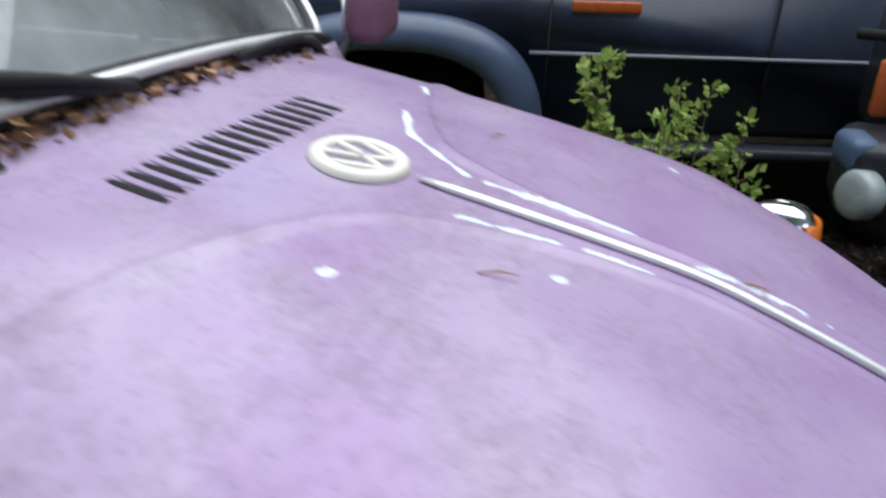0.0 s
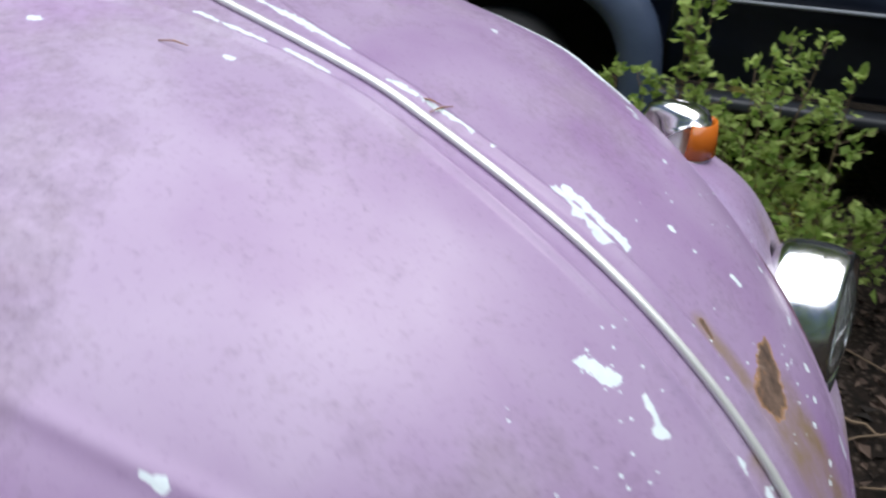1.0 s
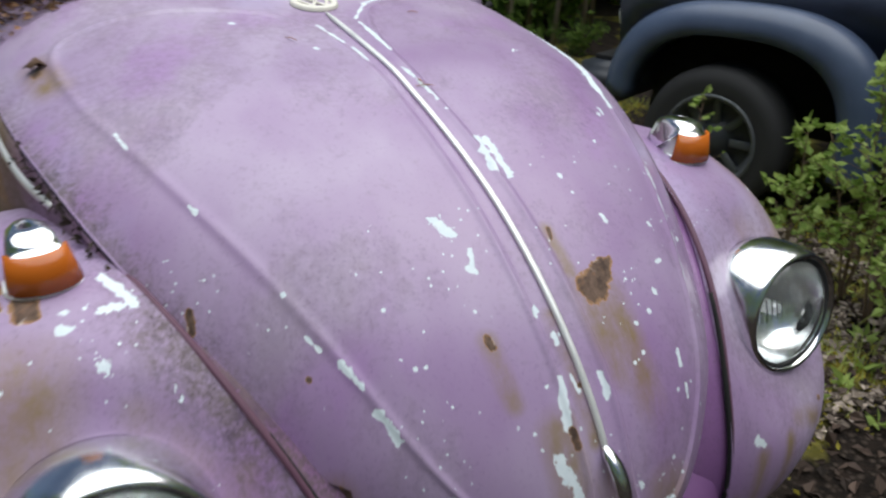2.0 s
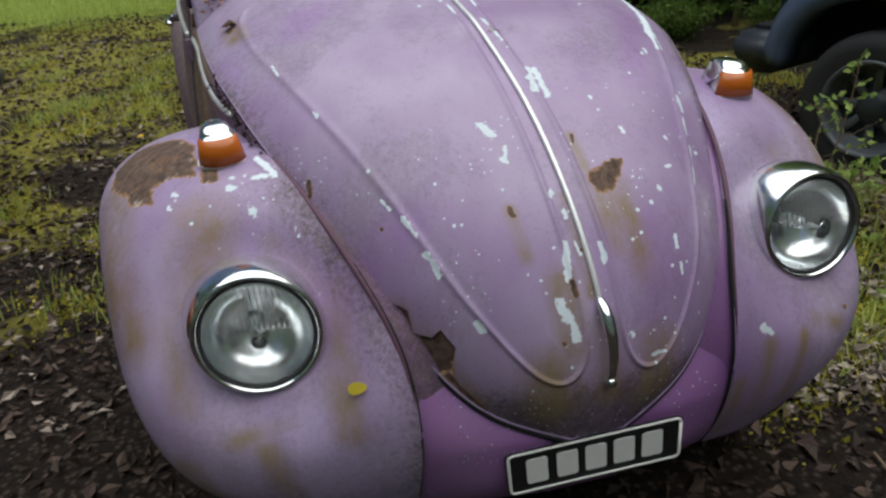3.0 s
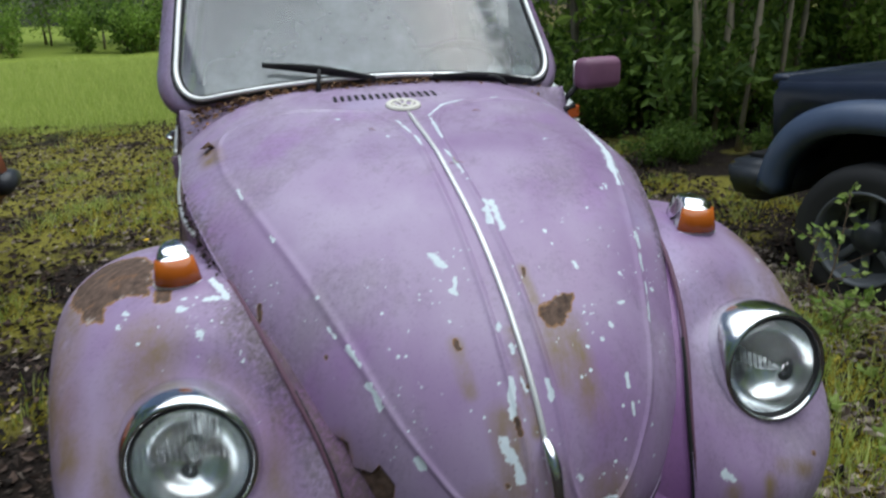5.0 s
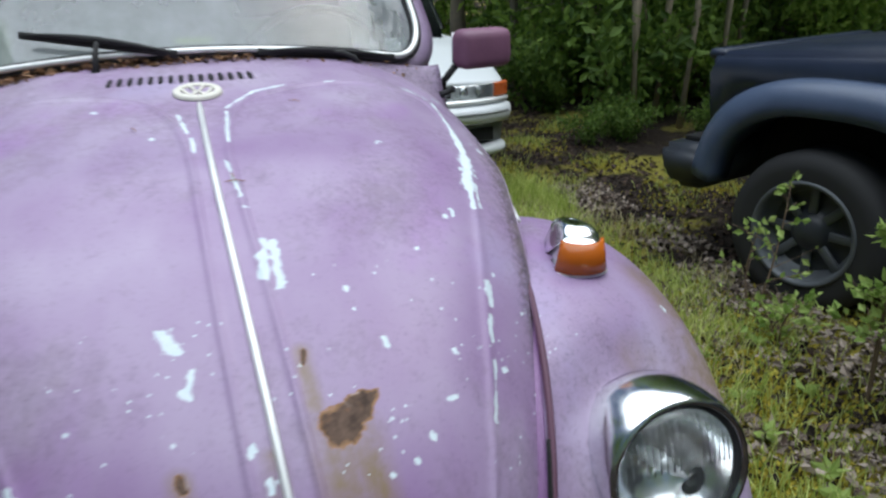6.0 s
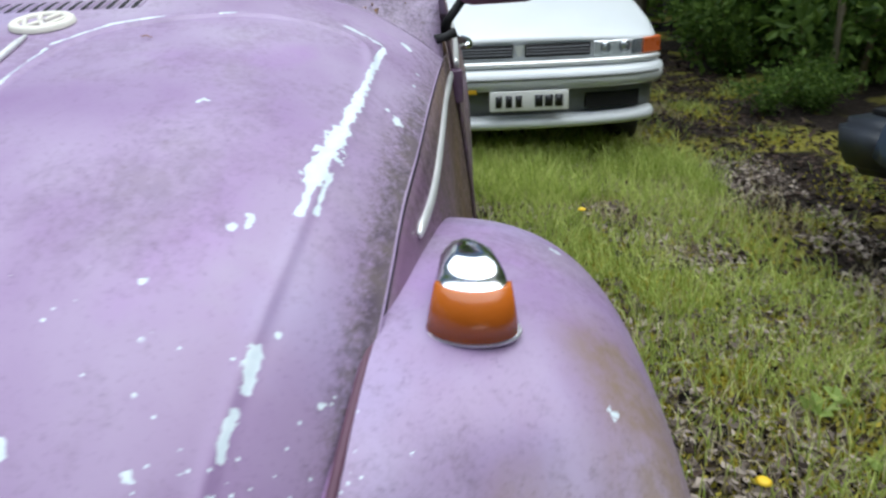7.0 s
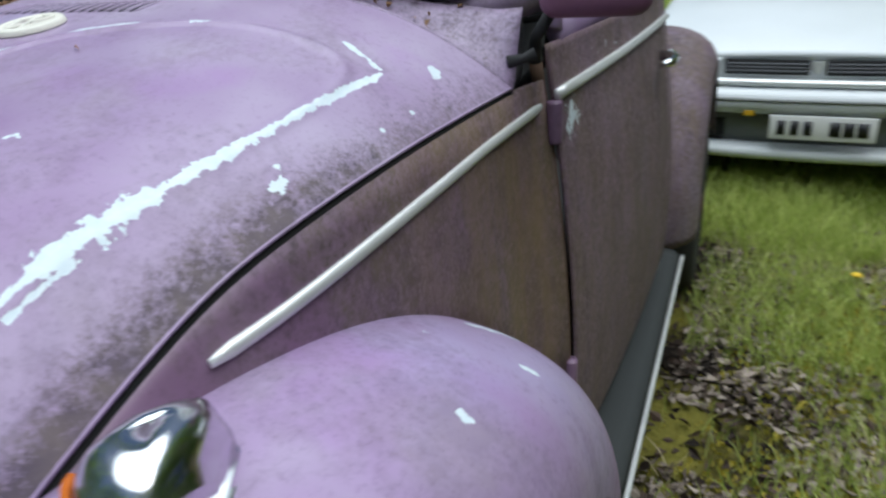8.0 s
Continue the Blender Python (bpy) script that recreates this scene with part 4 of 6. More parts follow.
    rear_wing = np.stack([-2.38 + 1.08 * rad * np.cos(th), side * (0.50 + 0.22 * np.sin(phi) ** 0.85), 0.42 + rad * np.sin(th)], -1)
    sheet("rear_wing", rear_wing, LILAC, car, "lilac rear wing greened with lichen", 0.005, side < 0, grime=0.9 * np.ones_like(ra), stain=0.3 * np.ones_like(ra))

# Tail and floor close the shell.
tail = np.array([cabin_ring(x, h, 0.40, t) for x, t, h in zip((-1.62, -1.9, -2.2, -2.5, -2.75, -2.9), (1.12, 1.12, 1.12, 1.10, 0.98, 0.72), (.575, .565, .55, .52, .45, .32))])
sheet("tail", tail, LILAC, car, "lilac engine lid and quarter panels", 0.005)
box("floor_pan", (3.2, 1.08, 0.06), pose(-1.2, 0, 0.33), BLACK, car, "", 0.02)
box("bulkhead", (0.03, 1.0, 0.72), pose(-0.50, 0, 0.72), BLACK, car, "", 0.0)
box("dashboard", (0.16, 0.98, 0.16), pose(-0.66, 0, 1.10), INSIDE, car, "faded grey dashboard", 0.05, 4)
wheel_pose = axes((-0.87, 0.30, 1.13), (-0.85, 0, 0.5))
circle = [wheel_pose @ Vector((.19 * math.cos(a), .19 * math.sin(a), 0)) for a in np.linspace(0, 2 * math.pi, 37)]
steering = tube("steering_wheel", circle, 0.011, RUBBER, car, "black steering wheel", 8, 1.0, wheel_pose.to_3x3() @ Vector((0, 0, 1)))
for a in (0, math.pi):
    tube("spoke", [wheel_pose @ Vector((.02 * math.cos(a), 0, -.03)), wheel_pose @ Vector((.185 * math.cos(a), 0, 0))], 0.010, RUBBER, steering, "", 8)
tube("column", [wheel_pose @ Vector((0, 0, -.02)), wheel_pose @ Vector((0, 0, -.34))], 0.026, RUBBER, steering, "", 10)
for y in (-.28, .30):
    box("seat_back", (0.14, 0.46, 0.55), pose(-1.45, y, 0.98, 0, -14, 0), INSIDE, car, "faded seat back", 0.06, 4)
    box("seat", (0.5, 0.46, 0.16), pose(-1.2, y, 0.66), INSIDE, car, "", 0.06, 4)

# Wheels.
for x, y in ((0, .62), (0, -.62), (-2.38, .63), (-2.38, -.63)):
    s = 1 if y > 0 else -1
    at = axes((x, y, 0.285), (0, s, 0))
    tyre = lathe("wheel", [(.205, -.07), (.25, -.082), (.30, -.075), (.318, -.05), (.322, 0), (.318, .05), (.30, .075), (.25, .082), (.205, .07)], RUBBER, car, "black tyre on a rusty steel rim", 48, at)
    lathe("rim", [(.205, .07), (.20, .055), (.17, .04), (.15, .045), (.10, .055), (.055, .06), (.05, .08), (.0001, .085)], DARKRUST, tyre, "rusty steel rim", 36, at)

# Wipers.
for pivot, (s0, h0), (s1, h1) in ((-.15, (-.56, .125), (-.02, -.03)), (.33, (.27, -.03), (.82, -.025))):
    lifted = np.array([.026, 0, .014])
    foot_p = screen_point(pivot / .5, -0.06) + np.array([0.030, 0, 0.004])
    a, c = screen_point(s0, h0) + lifted, screen_point(s1, h1) + lifted
    mid = a * 0.5 + c * 0.5 + np.array([.010, 0, .008])
    wiper = tube("wiper", [foot_p, foot_p * .8 + mid * .2 + np.array([0, 0, .012]), foot_p * .4 + mid * .6 + np.array([.006, 0, .010]), mid], [.0075, .0065, .0055, .004], RUBBER, car, "black wiper arm and blade", 8)
    tube("wiper_blade", np.linspace(a, c, 8), 0.0042, RUBBER, wiper, "", 6, 1.9)
    bridge = np.linspace(a, c, 9) + np.array([.008, 0, .008]) * np.array([0, .6, 1, 1.2, 1.3, 1.2, 1, .6, 0])[:, None]
    tube("wiper_bridge", bridge, [.003, .004, .005, .006, .0065, .006, .005, .004, .003], RUBBER, wiper, "", 6)
    lathe("wiper_pivot", [(.0001, .024), (.010, .022), (.014, .0)], RUBBER, wiper, "", 12, axes(foot_p - np.array([0, 0, .02]), (.4, 0, 1)))

# Door mirror on the left.
mirror = box("door_mirror", (0.065, 0.135, 0.088), pose(-0.515, 0.633, 1.203, 0, 0, 12), simple("plum_plastic", (0.20, 0.09, 0.15), 0.55, 0, 0.3, 14), car, "plum-painted door mirror", 0.022, 4)
tube("mirror_stalk", [(-.56, .545, 1.10), (-.545, .55, 1.13), (-.53, .575, 1.165)], [.011, .008, .008], RUBBER, mirror, "black stalk", 8)
box("mirror_glass", (0.004, 0.115, 0.07), pose(-0.549, 0.626, 1.203, 0, 0, 12), SILVER, mirror, "", 0.0)
tube("hinge_knob", [(-.50, .525, 1.105), (-.505, .545, 1.11), (-.51, .56, 1.115)], [.009, .006, .009], RUBBER, car, "", 8)

# The whole body leans as one.
for ob in car.children_recursive:
    if ob.type == "MESH":
        co = np.empty(len(ob.data.vertices) * 3)
        ob.data.vertices.foreach_get("co", co)
        co = co.reshape(-1, 3)
        co[:, 1] += lean(co[:, 0])
        ob.data.vertices.foreach_set("co", co.ravel())
        ob.data.update()


def on_car(p):
    """A place on the leaning body."""
    p = np.array(p, float)
    p[..., 1] += lean(p[..., 0])
    return p


# ---- ground ----
def ground_z(x, y):
    """Height of the forest floor."""
    x, y = np.asarray(x, float), np.asarray(y, float)
    z = -0.04 + 0.02 * np.sin(x * 1.7 + 0.4) * np.cos(y * 1.3) + 0.012 * np.sin(x * 4.1 + y * 3.3)
    z = z - 0.05 * np.clip((y - 1.5) / 1.0, 0, 1)
    far = np.clip((np.hypot(x, y) - 12) / 60, 0, 1)
    return z + far * 1.2


lattice = np.random.default_rng(17).random((64, 64))


def mottle(x, y, size):
    """Smooth patchiness from 0 to 1, at a size in metres."""
    u, v = np.asarray(x, float) / size + 200, np.asarray(y, float) / size + 200
    i, j = np.floor(u).astype(int), np.floor(v).astype(int)
    f, h = u - i, v - j
    f, h = f * f * (3 - 2 * f), h * h * (3 - 2 * h)
    at = lambda a, b: lattice[a % 64, b % 64]
    return (at(i, j) * (1 - f) + at(i + 1, j) * f) * (1 - h) + (at(i, j + 1) * (1 - f) + at(i + 1, j + 1) * f) * h


GROUND = Nodes("forest_floor")
g = GROUND
soil = g.mix(g.ramp(g.noise(22, 6, 0.7), (0.35, 0.0), (0.65, 1.0)), (0.005, 0.0035, 0.0026), (0.024, 0.016, 0.012))
litter = g.mix(g.ramp(g.cells(42), (0.05, 0.0), (0.45, 1.0)), (0.085, 0.064, 0.050), soil)
moss_mask = g.ramp(g.math("ADD", g.noise(1.1, 5, 0.62), g.math("MULTIPLY", g.attr("grassy"), 0.13)), (0.50, 0.0), (0.58, 1.0))
moss = g.mix(g.noise(60, 5, 0.7), (0.10, 0.105, 0.016), (0.35, 0.30, 0.06))
cover = g.mix(moss_mask, litter, moss)
turf = g.mix(g.noise(1.6, 6, 0.7), (0.12, 0.17, 0.022), (0.27, 0.33, 0.05))
cover = g.mix(g.ramp(g.attr("meadow"), (0.1, 0.0), (0.6, 1.0)), cover, turf)
g.set(Base_Color=cover, Roughness=0.95, Specular_IOR_Level=0.2)
g.bump(g.math("ADD", g.noise(70, 6, 0.7), g.math("MULTIPLY", g.noise(9, 4), 1.5)), 0.9, 0.02)
coords = np.concatenate([-np.geomspace(400, 7, 24), np.linspace(-6.6, 6.6, 150), np.geomspace(7, 400, 24)])
gx, gy = np.meshgrid(coords - 0.8, coords, indexing="ij")


def meadow(x, y):
    """1 on the open grass behind the car on its right."""
    return np.clip((-x - 8.5) / 3.5, 0, 1) * np.clip((2.2 - y - 0.12 * (x + 8)) / 1.5, 0, 1)


def grassy(x, y):
    bare = 1.2 * np.clip((x + 1.4) / 0.8, 0, 1) * np.clip((-y - 0.2) / 0.5, 0, 1) + np.clip((x + 0.1) / 0.5, 0, 1)
    beside = np.clip(1.25 - np.abs(y - 1.15) / 0.8, 0, 1) * np.clip((-x - 1.3) / 1.3, 0, 1)
    return -bare + beside * np.clip(2.6 * mottle(x, y, 0.33) - 0.55, 0, 1.25) + 0.8 * np.clip(1 - np.abs(y + 2.0) / 2.6, 0, 1) * np.clip((-x - 2.5) / 3, 0, 1)


ground = sheet("ground", np.stack([gx, gy, ground_z(gx, gy)], -1), GROUND.mat, None, "forest floor of leaf litter, moss and grass", 0.0, True, meadow=meadow(gx, gy), grassy=grassy(gx, gy))
tagged(ground, category="ground", kind="structure")


def leafy(name, lo, hi, through=0.3, rough=0.6):
    m = Nodes(name)
    m.set(Base_Color=m.mix(m.island(), lo, hi), Roughness=rough, Specular_IOR_Level=0.3, Transmission_Weight=0.0, Subsurface_Weight=0.0)
    t = m.tree.nodes.new("ShaderNodeBsdfTranslucent")
    m.link(m.mix(m.island(), lo, hi), t.inputs["Color"])
    mixer = m.tree.nodes.new("ShaderNodeMixShader")
    mixer.inputs[0].default_value = through
    m.tree.links.new(m.out.outputs[0], mixer.inputs[1])
    m.tree.links.new(t.outputs[0], mixer.inputs[2])
    m.tree.links.new(mixer.outputs[0], m.tree.nodes["Material Output"].inputs["Surface"])
    return m.mat


LEAF = leafy("spring_leaf", (0.12, 0.22, 0.028), (0.36, 0.50, 0.10), 0.48)
BUSH_LEAF = leafy("bright_leaf", (0.17, 0.28, 0.05), (0.48, 0.60, 0.18), 0.45)
NEEDLE = leafy("dark_foliage", (0.05, 0.10, 0.018), (0.18, 0.28, 0.05), 0.42)
DRY = leafy("dry_leaf", (0.008, 0.0055, 0.004), (0.105, 0.070, 0.054), 0.05, 0.8)
BLADE = leafy("grass_blade", (0.26, 0.36, 0.05), (0.72, 0.78, 0.26), 0.48)
MOSS = leafy("moss_tuft", (0.20, 0.19, 0.02), (0.62, 0.52, 0.08), 0.35)
BARK = simple("grey_bark", (0.20, 0.17, 0.13), 0.9, 0, 0.45, 9, 0.8)
TWIG = simple("twig_bark", (0.16, 0.11, 0.07), 0.85, 0, 0.35, 30, 0.4)


def leaf_cloud(name, centres, ways, sizes, material, parent=None, label="", wide=0.5, fold=0.25):
    """Many small folded leaves, each of four triangles' worth of blade."""
    c, w = np.asarray(centres, float), np.asarray(ways, float)
    n = len(c)
    w = w / (np.linalg.norm(w, axis=1)[:, None] + 1e-9)
    r = np.random.normal(size=(n, 3))
    s = np.cross(w, r)
    s /= np.linalg.norm(s, axis=1)[:, None] + 1e-9
    up = np.cross(s, w)
    L = np.asarray(sizes, float)[:, None]
    v = np.stack([c, c + w * L * 0.45 + s * L * wide * 0.5 + up * L * fold * 0.4, c + w * L, c + w * L * 0.45 - s * L * wide * 0.5 + up * L * fold * 0.4, c + w * L * 0.5], 1).reshape(-1, 3)
    faces = []
    for k in range(n):
        b = 5 * k
        faces += [(b, b + 1, b + 4), (b + 1, b + 2, b + 4), (b, b + 4, b + 3), (b + 4, b + 2, b + 3)]
    return raw(name, v, faces, material, parent, label, smooth=False)


def many_tubes(name, paths, r0, r1, material, parent=None, n=5):
    """Thin tapered bars joined into one mesh."""
    verts, faces = [], []
    for path in paths:
        path = np.asarray(path, float)
        k = len(path)
        t = np.gradient(path, axis=0)
        t /= np.linalg.norm(t, axis=1)[:, None] + 1e-9
        s = np.cross(t, (0.31, 0.22, 0.93))
        s /= np.linalg.norm(s, axis=1)[:, None] + 1e-9
        u = np.cross(s, t)
        a = np.linspace(0, 2 * np.pi, n, endpoint=False)
        r = np.linspace(r0, r1, k)[:, None, None]
        ring = path[:, None] + r * (np.cos(a)[None, :, None] * s[:, None] + np.sin(a)[None, :, None] * u[:, None])
        b = len(verts)
        verts.extend(ring.reshape(-1, 3))
        faces += [(b + i * n + j, b + i * n + (j + 1) % n, b + (i + 1) * n + (j + 1) % n, b + (i + 1) * n + j) for i in range(k - 1) for j in range(n)]
    return raw(name, verts, faces, material, parent)


# ---- trees ----
def tree(height, crown_low, spread, leaves, leaf_size, material, thin=0.06, seed=1):
    rng = np.random.default_rng(seed)
    t = thing("tree", "slender forest tree with a loose leafy crown", "tree", group="forest trees")
    zs = np.linspace(-0.1, height, 14)
    wob = np.cumsum(rng.normal(0, 0.03 * height / 8, (14, 2)), 0)
    trunk_path = np.column_stack([wob[:, 0] - wob[0, 0], wob[:, 1] - wob[0, 1], zs])
    tube("trunk", trunk_path, np.linspace(thin * 1.25, thin * 0.15, 14), BARK, t, "", 8)
    cs, ws, limbs = [], [], []
    count = 26
    for k in range(count):
        z = crown_low + (height - crown_low) * (k + rng.random()) / count
        base = np.array([np.interp(z, zs, trunk_path[:, 0]), np.interp(z, zs, trunk_path[:, 1]), z])
        a = rng.random() * 2 * math.pi
        reach = spread * (1.05 - 0.75 * (z - crown_low) / (height - crown_low + 1e-6)) * (0.6 + 0.6 * rng.random())
        end = base + np.array([math.cos(a) * reach, math.sin(a) * reach, reach * (0.1 + 0.5 * rng.random())])
        mid = (base + end) / 2 + np.array([0, 0, 0.12 * reach])
        limb = spline([base, mid, end], np.linspace(0, 2, 6))
        limbs.append(limb)
        m = leaves // count
        s = rng.random(m) ** 0.6
        at = spline([base, mid, end], s * 2)
        cs.append(at + rng.normal(0, 0.16 * reach + 0.06, (m, 3)))
        ws.append(rng.normal(0, 1, (m, 3)) + np.array([math.cos(a), math.sin(a), -0.3]))
    many_tubes("branching", limbs, thin * 0.3, thin * 0.06, BARK, t)
    leaf_cloud("crown", np.concatenate(cs), np.concatenate(ws), leaf_size * (0.6 + 0.8 * rng.random(sum(map(len, cs)))), material, t)
    return t


kinds = [tree(9.0, 0.8, 1.7, 2600, 0.15, LEAF, 0.055, 3), tree(11.0, 2.2, 1.5, 2400, 0.15, NEEDLE, 0.09, 5), tree(7.0, 0.4, 1.6, 2600, 0.13, LEAF, 0.04, 8), tree(10.0, 1.2, 1.8, 2800, 0.16, NEEDLE, 0.08, 11)]
rng = np.random.default_rng(42)
spots = []
# wood behind the parked cars
for _ in range(400):
    x, y = rng.uniform(-17, -6.8), rng.uniform(1.6, 20)
    if y < 2.6 + 0.10 * (-x - 6) and x > -9 or (x > -6.8 and y < 3.3):
        continue
    spots.append((x, y))
# mostly unseen trees beyond the off-road car, added to block light from that side
for _ in range(230):
    spots.append((rng.uniform(-5, 12), rng.uniform(7.6, 15)))
# far edge of the meadow, and the wood all round
for _ in range(240):
    spots.append((rng.uniform(-42, -30), rng.uniform(-40, 6)))
# out of view behind the camera, packed close to cut low sky light
for _ in range(190):
    a = rng.uniform(-2.2, 1.2)
    r = rng.uniform(8.5, 16)
    spots.append((1.5 + r * math.cos(a), r * math.sin(a)))
chosen = []
for x, y in spots:
    gap = 0.85 if -9 < x < 4 and y > 0 else 1.5
    if all((x - a) ** 2 + (y - b) ** 2 > gap * gap for a, b in chosen):
        chosen.append((x, y))
for k, (x, y) in enumerate(chosen[:480]):
    src = kinds[int(rng.integers(len(kinds)))]
    s = rng.uniform(0.75, 1.2)
    m = pose(x, y, float(ground_z(x, y)), rng.normal(0, 2), rng.normal(0, 2), rng.uniform(0, 360)) @ Matrix.Diagonal((s, s, s, 1))
    c = copy_thing(src, m)
    c.scale = (s, s, s)
for k, (x, y) in zip(kinds, ((-6.6, 4.6), (-7.0, 5.4), (-7.4, 4.0), (-8.2, 5.0))):
    k.location = (x, y, float(ground_z(x, y)))


slim = thing("tree", "slender pale stem at the wood's edge", "tree", group="forest trees")
tube("trunk", np.array([(0, 0, -.1), (.02, .01, 1.2), (-.02, .03, 2.6), (.03, .0, 4.2), (.0, .02, 6.5)]), [.04, .036, .032, .026, .012], simple("pale_bark", (0.42, 0.35, 0.25), 0.85, 0, 0.4, 9, 0.6), slim, "", 8)
rng2 = np.random.default_rng(5)
pts = rng2.normal(0, 1, (900, 3)) * np.array([.7, .7, 1.3]) + np.array([0, 0, 5.0])
leaf_cloud("crown", pts, rng2.normal(0, 1, (900, 3)), 0.07 + 0.06 * rng2.random(900), LEAF, slim)
for k, (x, y) in enumerate(((-5.2, 3.75), (-5.5, 4.15), (-5.6, 3.95), (-5.1, 4.2), (-5.9, 4.6), (-5.5, 4.9), (-6.3, 4.5), (-6.0, 5.4), (-6.8, 5.9))):
    copy_thing(slim, pose(x, y, float(ground_z(x, y)), (2, -3, 1, 4, -2, 3, 0, -3, 2)[k], (-3, 2, -1, 3, 1, -2, 4, 1, -3)[k], 47 * k))
slim.location = (-6.5, 5.0, -0.1)


def shrub(seed, spread, height, leaves, size, material, label):
    rng = np.random.default_rng(seed)
    t = thing("shrub", label, "shrub", group="shrubs")
    cs, ws = [], []
    for k in range(7):
        a = rng.random() * 6.28
        end = np.array([math.cos(a) * spread * rng.random(), math.sin(a) * spread * rng.random(), height * (0.6 + 0.4 * rng.random())])
        stem = spline([(0, 0, -0.05), end * np.array([0.4, 0.4, 0.5]), end], np.linspace(0, 2, 8))
        tube("stem", stem, np.linspace(0.007, 0.002, 8), TWIG, t, "", 5)
        m = leaves // 7
        s = 2 * rng.random(m) ** 0.6
        cs.append(spline([(0, 0, 0), end * np.array([0.4, 0.4, 0.5]), end], s) + rng.normal(0, 0.09 * spread + 0.015, (m, 3)))
        ws.append(rng.normal(0, 1, (m, 3)) + np.array([0, 0, 0.5]))
    leaf_cloud("leaves", np.concatenate(cs), np.concatenate(ws), size * (0.6 + 0.8 * rng.random(sum(map(len, cs)))), material, t)
    return t


under = [shrub(21, 0.9, 1.2, 1100, 0.085, LEAF, "green undergrowth at the wood's edge"), shrub(22, 1.0, 1.0, 1000, 0.09, NEEDLE, "dark undergrowth at the wood's edge")]
for k in range(90):
    if k < 60:
        x, y = rng.uniform(-11, -5.2), rng.uniform(2.0, 12)
        if y < 2.9 and x > -8:
            y += 2.0
        if -5.8 < x and y < 3.6:
            continue
    else:
        x, y = rng.uniform(-31, -28), rng.uniform(-26, 4)
    s = rng.uniform(0.7, 1.5) * (1.8 if x < -20 else 1)
    c = copy_thing(under[k % 2], pose(x, y, float(ground_z(x, y)), 0, 0, rng.uniform(0, 360)))
    c.scale = (s, s, s)
for k in range(9):
    x, y = rng.uniform(-6.6, -4.6), rng.uniform(2.5, 4.4)
    c = copy_thing(under[1], pose(x, y, float(ground_z(x, y)), 0, 0, rng.uniform(0, 360)))
    s = rng.uniform(0.25, 0.45)
    c.scale = (s, s, s)
under[0].location, under[1].location = (-6.9, 3.7, -0.1), (-7.6, 4.6, -0.1)


# Saplings between the cars.
def sapling(seed, x, y, height, stems, spread, m=7):
    rng = np.random.default_rng(seed)
    t = thing("sapling", "fresh green sapling with small round leaves", "sapling", pose(x, y, float(ground_z(x, y))), "saplings between the cars")
    cs, ws, twigs = [], [], []
    for k in range(stems):
        a = rng.random() * 6.28
        h = height * (0.55 + 0.45 * rng.random()) if k else height
        end = np.array([math.cos(a) * spread * rng.random(), math.sin(a) * spread * rng.random(), h])
        rows = [(0, 0, -0.03), end * np.array([0.3, 0.3, 0.45]) + rng.normal(0, 0.02, 3), end]
        tube("stem", spline(rows, np.linspace(0, 2, 10)), np.linspace(0.006, 0.0015, 10), TWIG, t, "", 5)
        for s in np.arange(0.7, 2.0, 0.085 if m > 5 else 0.15):
            p = spline(rows, np.array([s]))[0]
            ang = s * 9 + k
            out = np.array([math.cos(ang), math.sin(ang), 0.45])
            length = 0.12 * (2.25 - s) * (0.6 + 0.8 * rng.random())
            tip = p + out * length
            twigs.append(np.linspace(p, tip, 3))
            f = rng.random(m) * 0.9 + 0.15
            cs.append(p + (tip - p) * f[:, None] + rng.normal(0, 0.008, (m, 3)))
            ws.append(out + rng.normal(0, 0.7, (m, 3)))
        cs.append(end + rng.normal(0, 0.012, (6, 3)))
        ws.append(rng.normal(0, 0.6, (6, 3)) + np.array([0, 0, 0.8]))
    n = sum(map(len, cs))
    tagged(many_tubes("spray", twigs, 0.002, 0.001, TWIG, t, 4), kind="stuff")
    leaf_cloud("leaves", np.concatenate(cs), np.concatenate(ws), 0.038 * (0.6 + 0.8 * rng.random(n)), BUSH_LEAF, t, "", 0.66, 0.3)


sapling(31, -0.34, 2.10, 0.96, 5, 0.24)
sapling(38, -0.56, 2.02, 0.66, 2, 0.14)
sapling(32, -0.04, 2.14, 0.86, 5, 0.26)
sapling(39, -0.20, 2.06, 0.62, 3, 0.16, 5)
sapling(33, 0.19, 2.11, 0.78, 1, 0.05)
sapling(34, 0.20, 2.02, 0.42, 6, 0.24)
sapling(37, 0.0, 1.98, 0.40, 4, 0.2)
sapling(35, -1.22, 2.06, 0.58, 2, 0.18, 4)
sapling(41, -1.0, 2.02, 0.22, 3, 0.14, 4)


# ---- other vehicles ----
def extrude_profile(name, profile, y0, y1, material, parent=None, label="", bevel=0.03, crown=0.0):
    """A body block: a side outline (x, z) carried from y0 to y1 with softened edges."""
    bm = bmesh.new()
    a = [bm.verts.new((x, y0, z)) for x, z in profile]
    b = [bm.verts.new((x, y1, z)) for x, z in profile]
    bm.faces.new(a)
    bm.faces.new(b[::-1])
    for i in range(len(a)):
        j = (i + 1) % len(a)
        bm.faces.new((a[j], a[i], b[i], b[j]))
    bmesh.ops.recalc_face_normals(bm, faces=bm.faces[:])
    if bevel:
        bmesh.ops.bevel(bm, geom=bm.edges[:], offset=bevel, segments=3, affect="EDGES", clamp_overlap=True)
    return part(name, bm, material, parent, label)


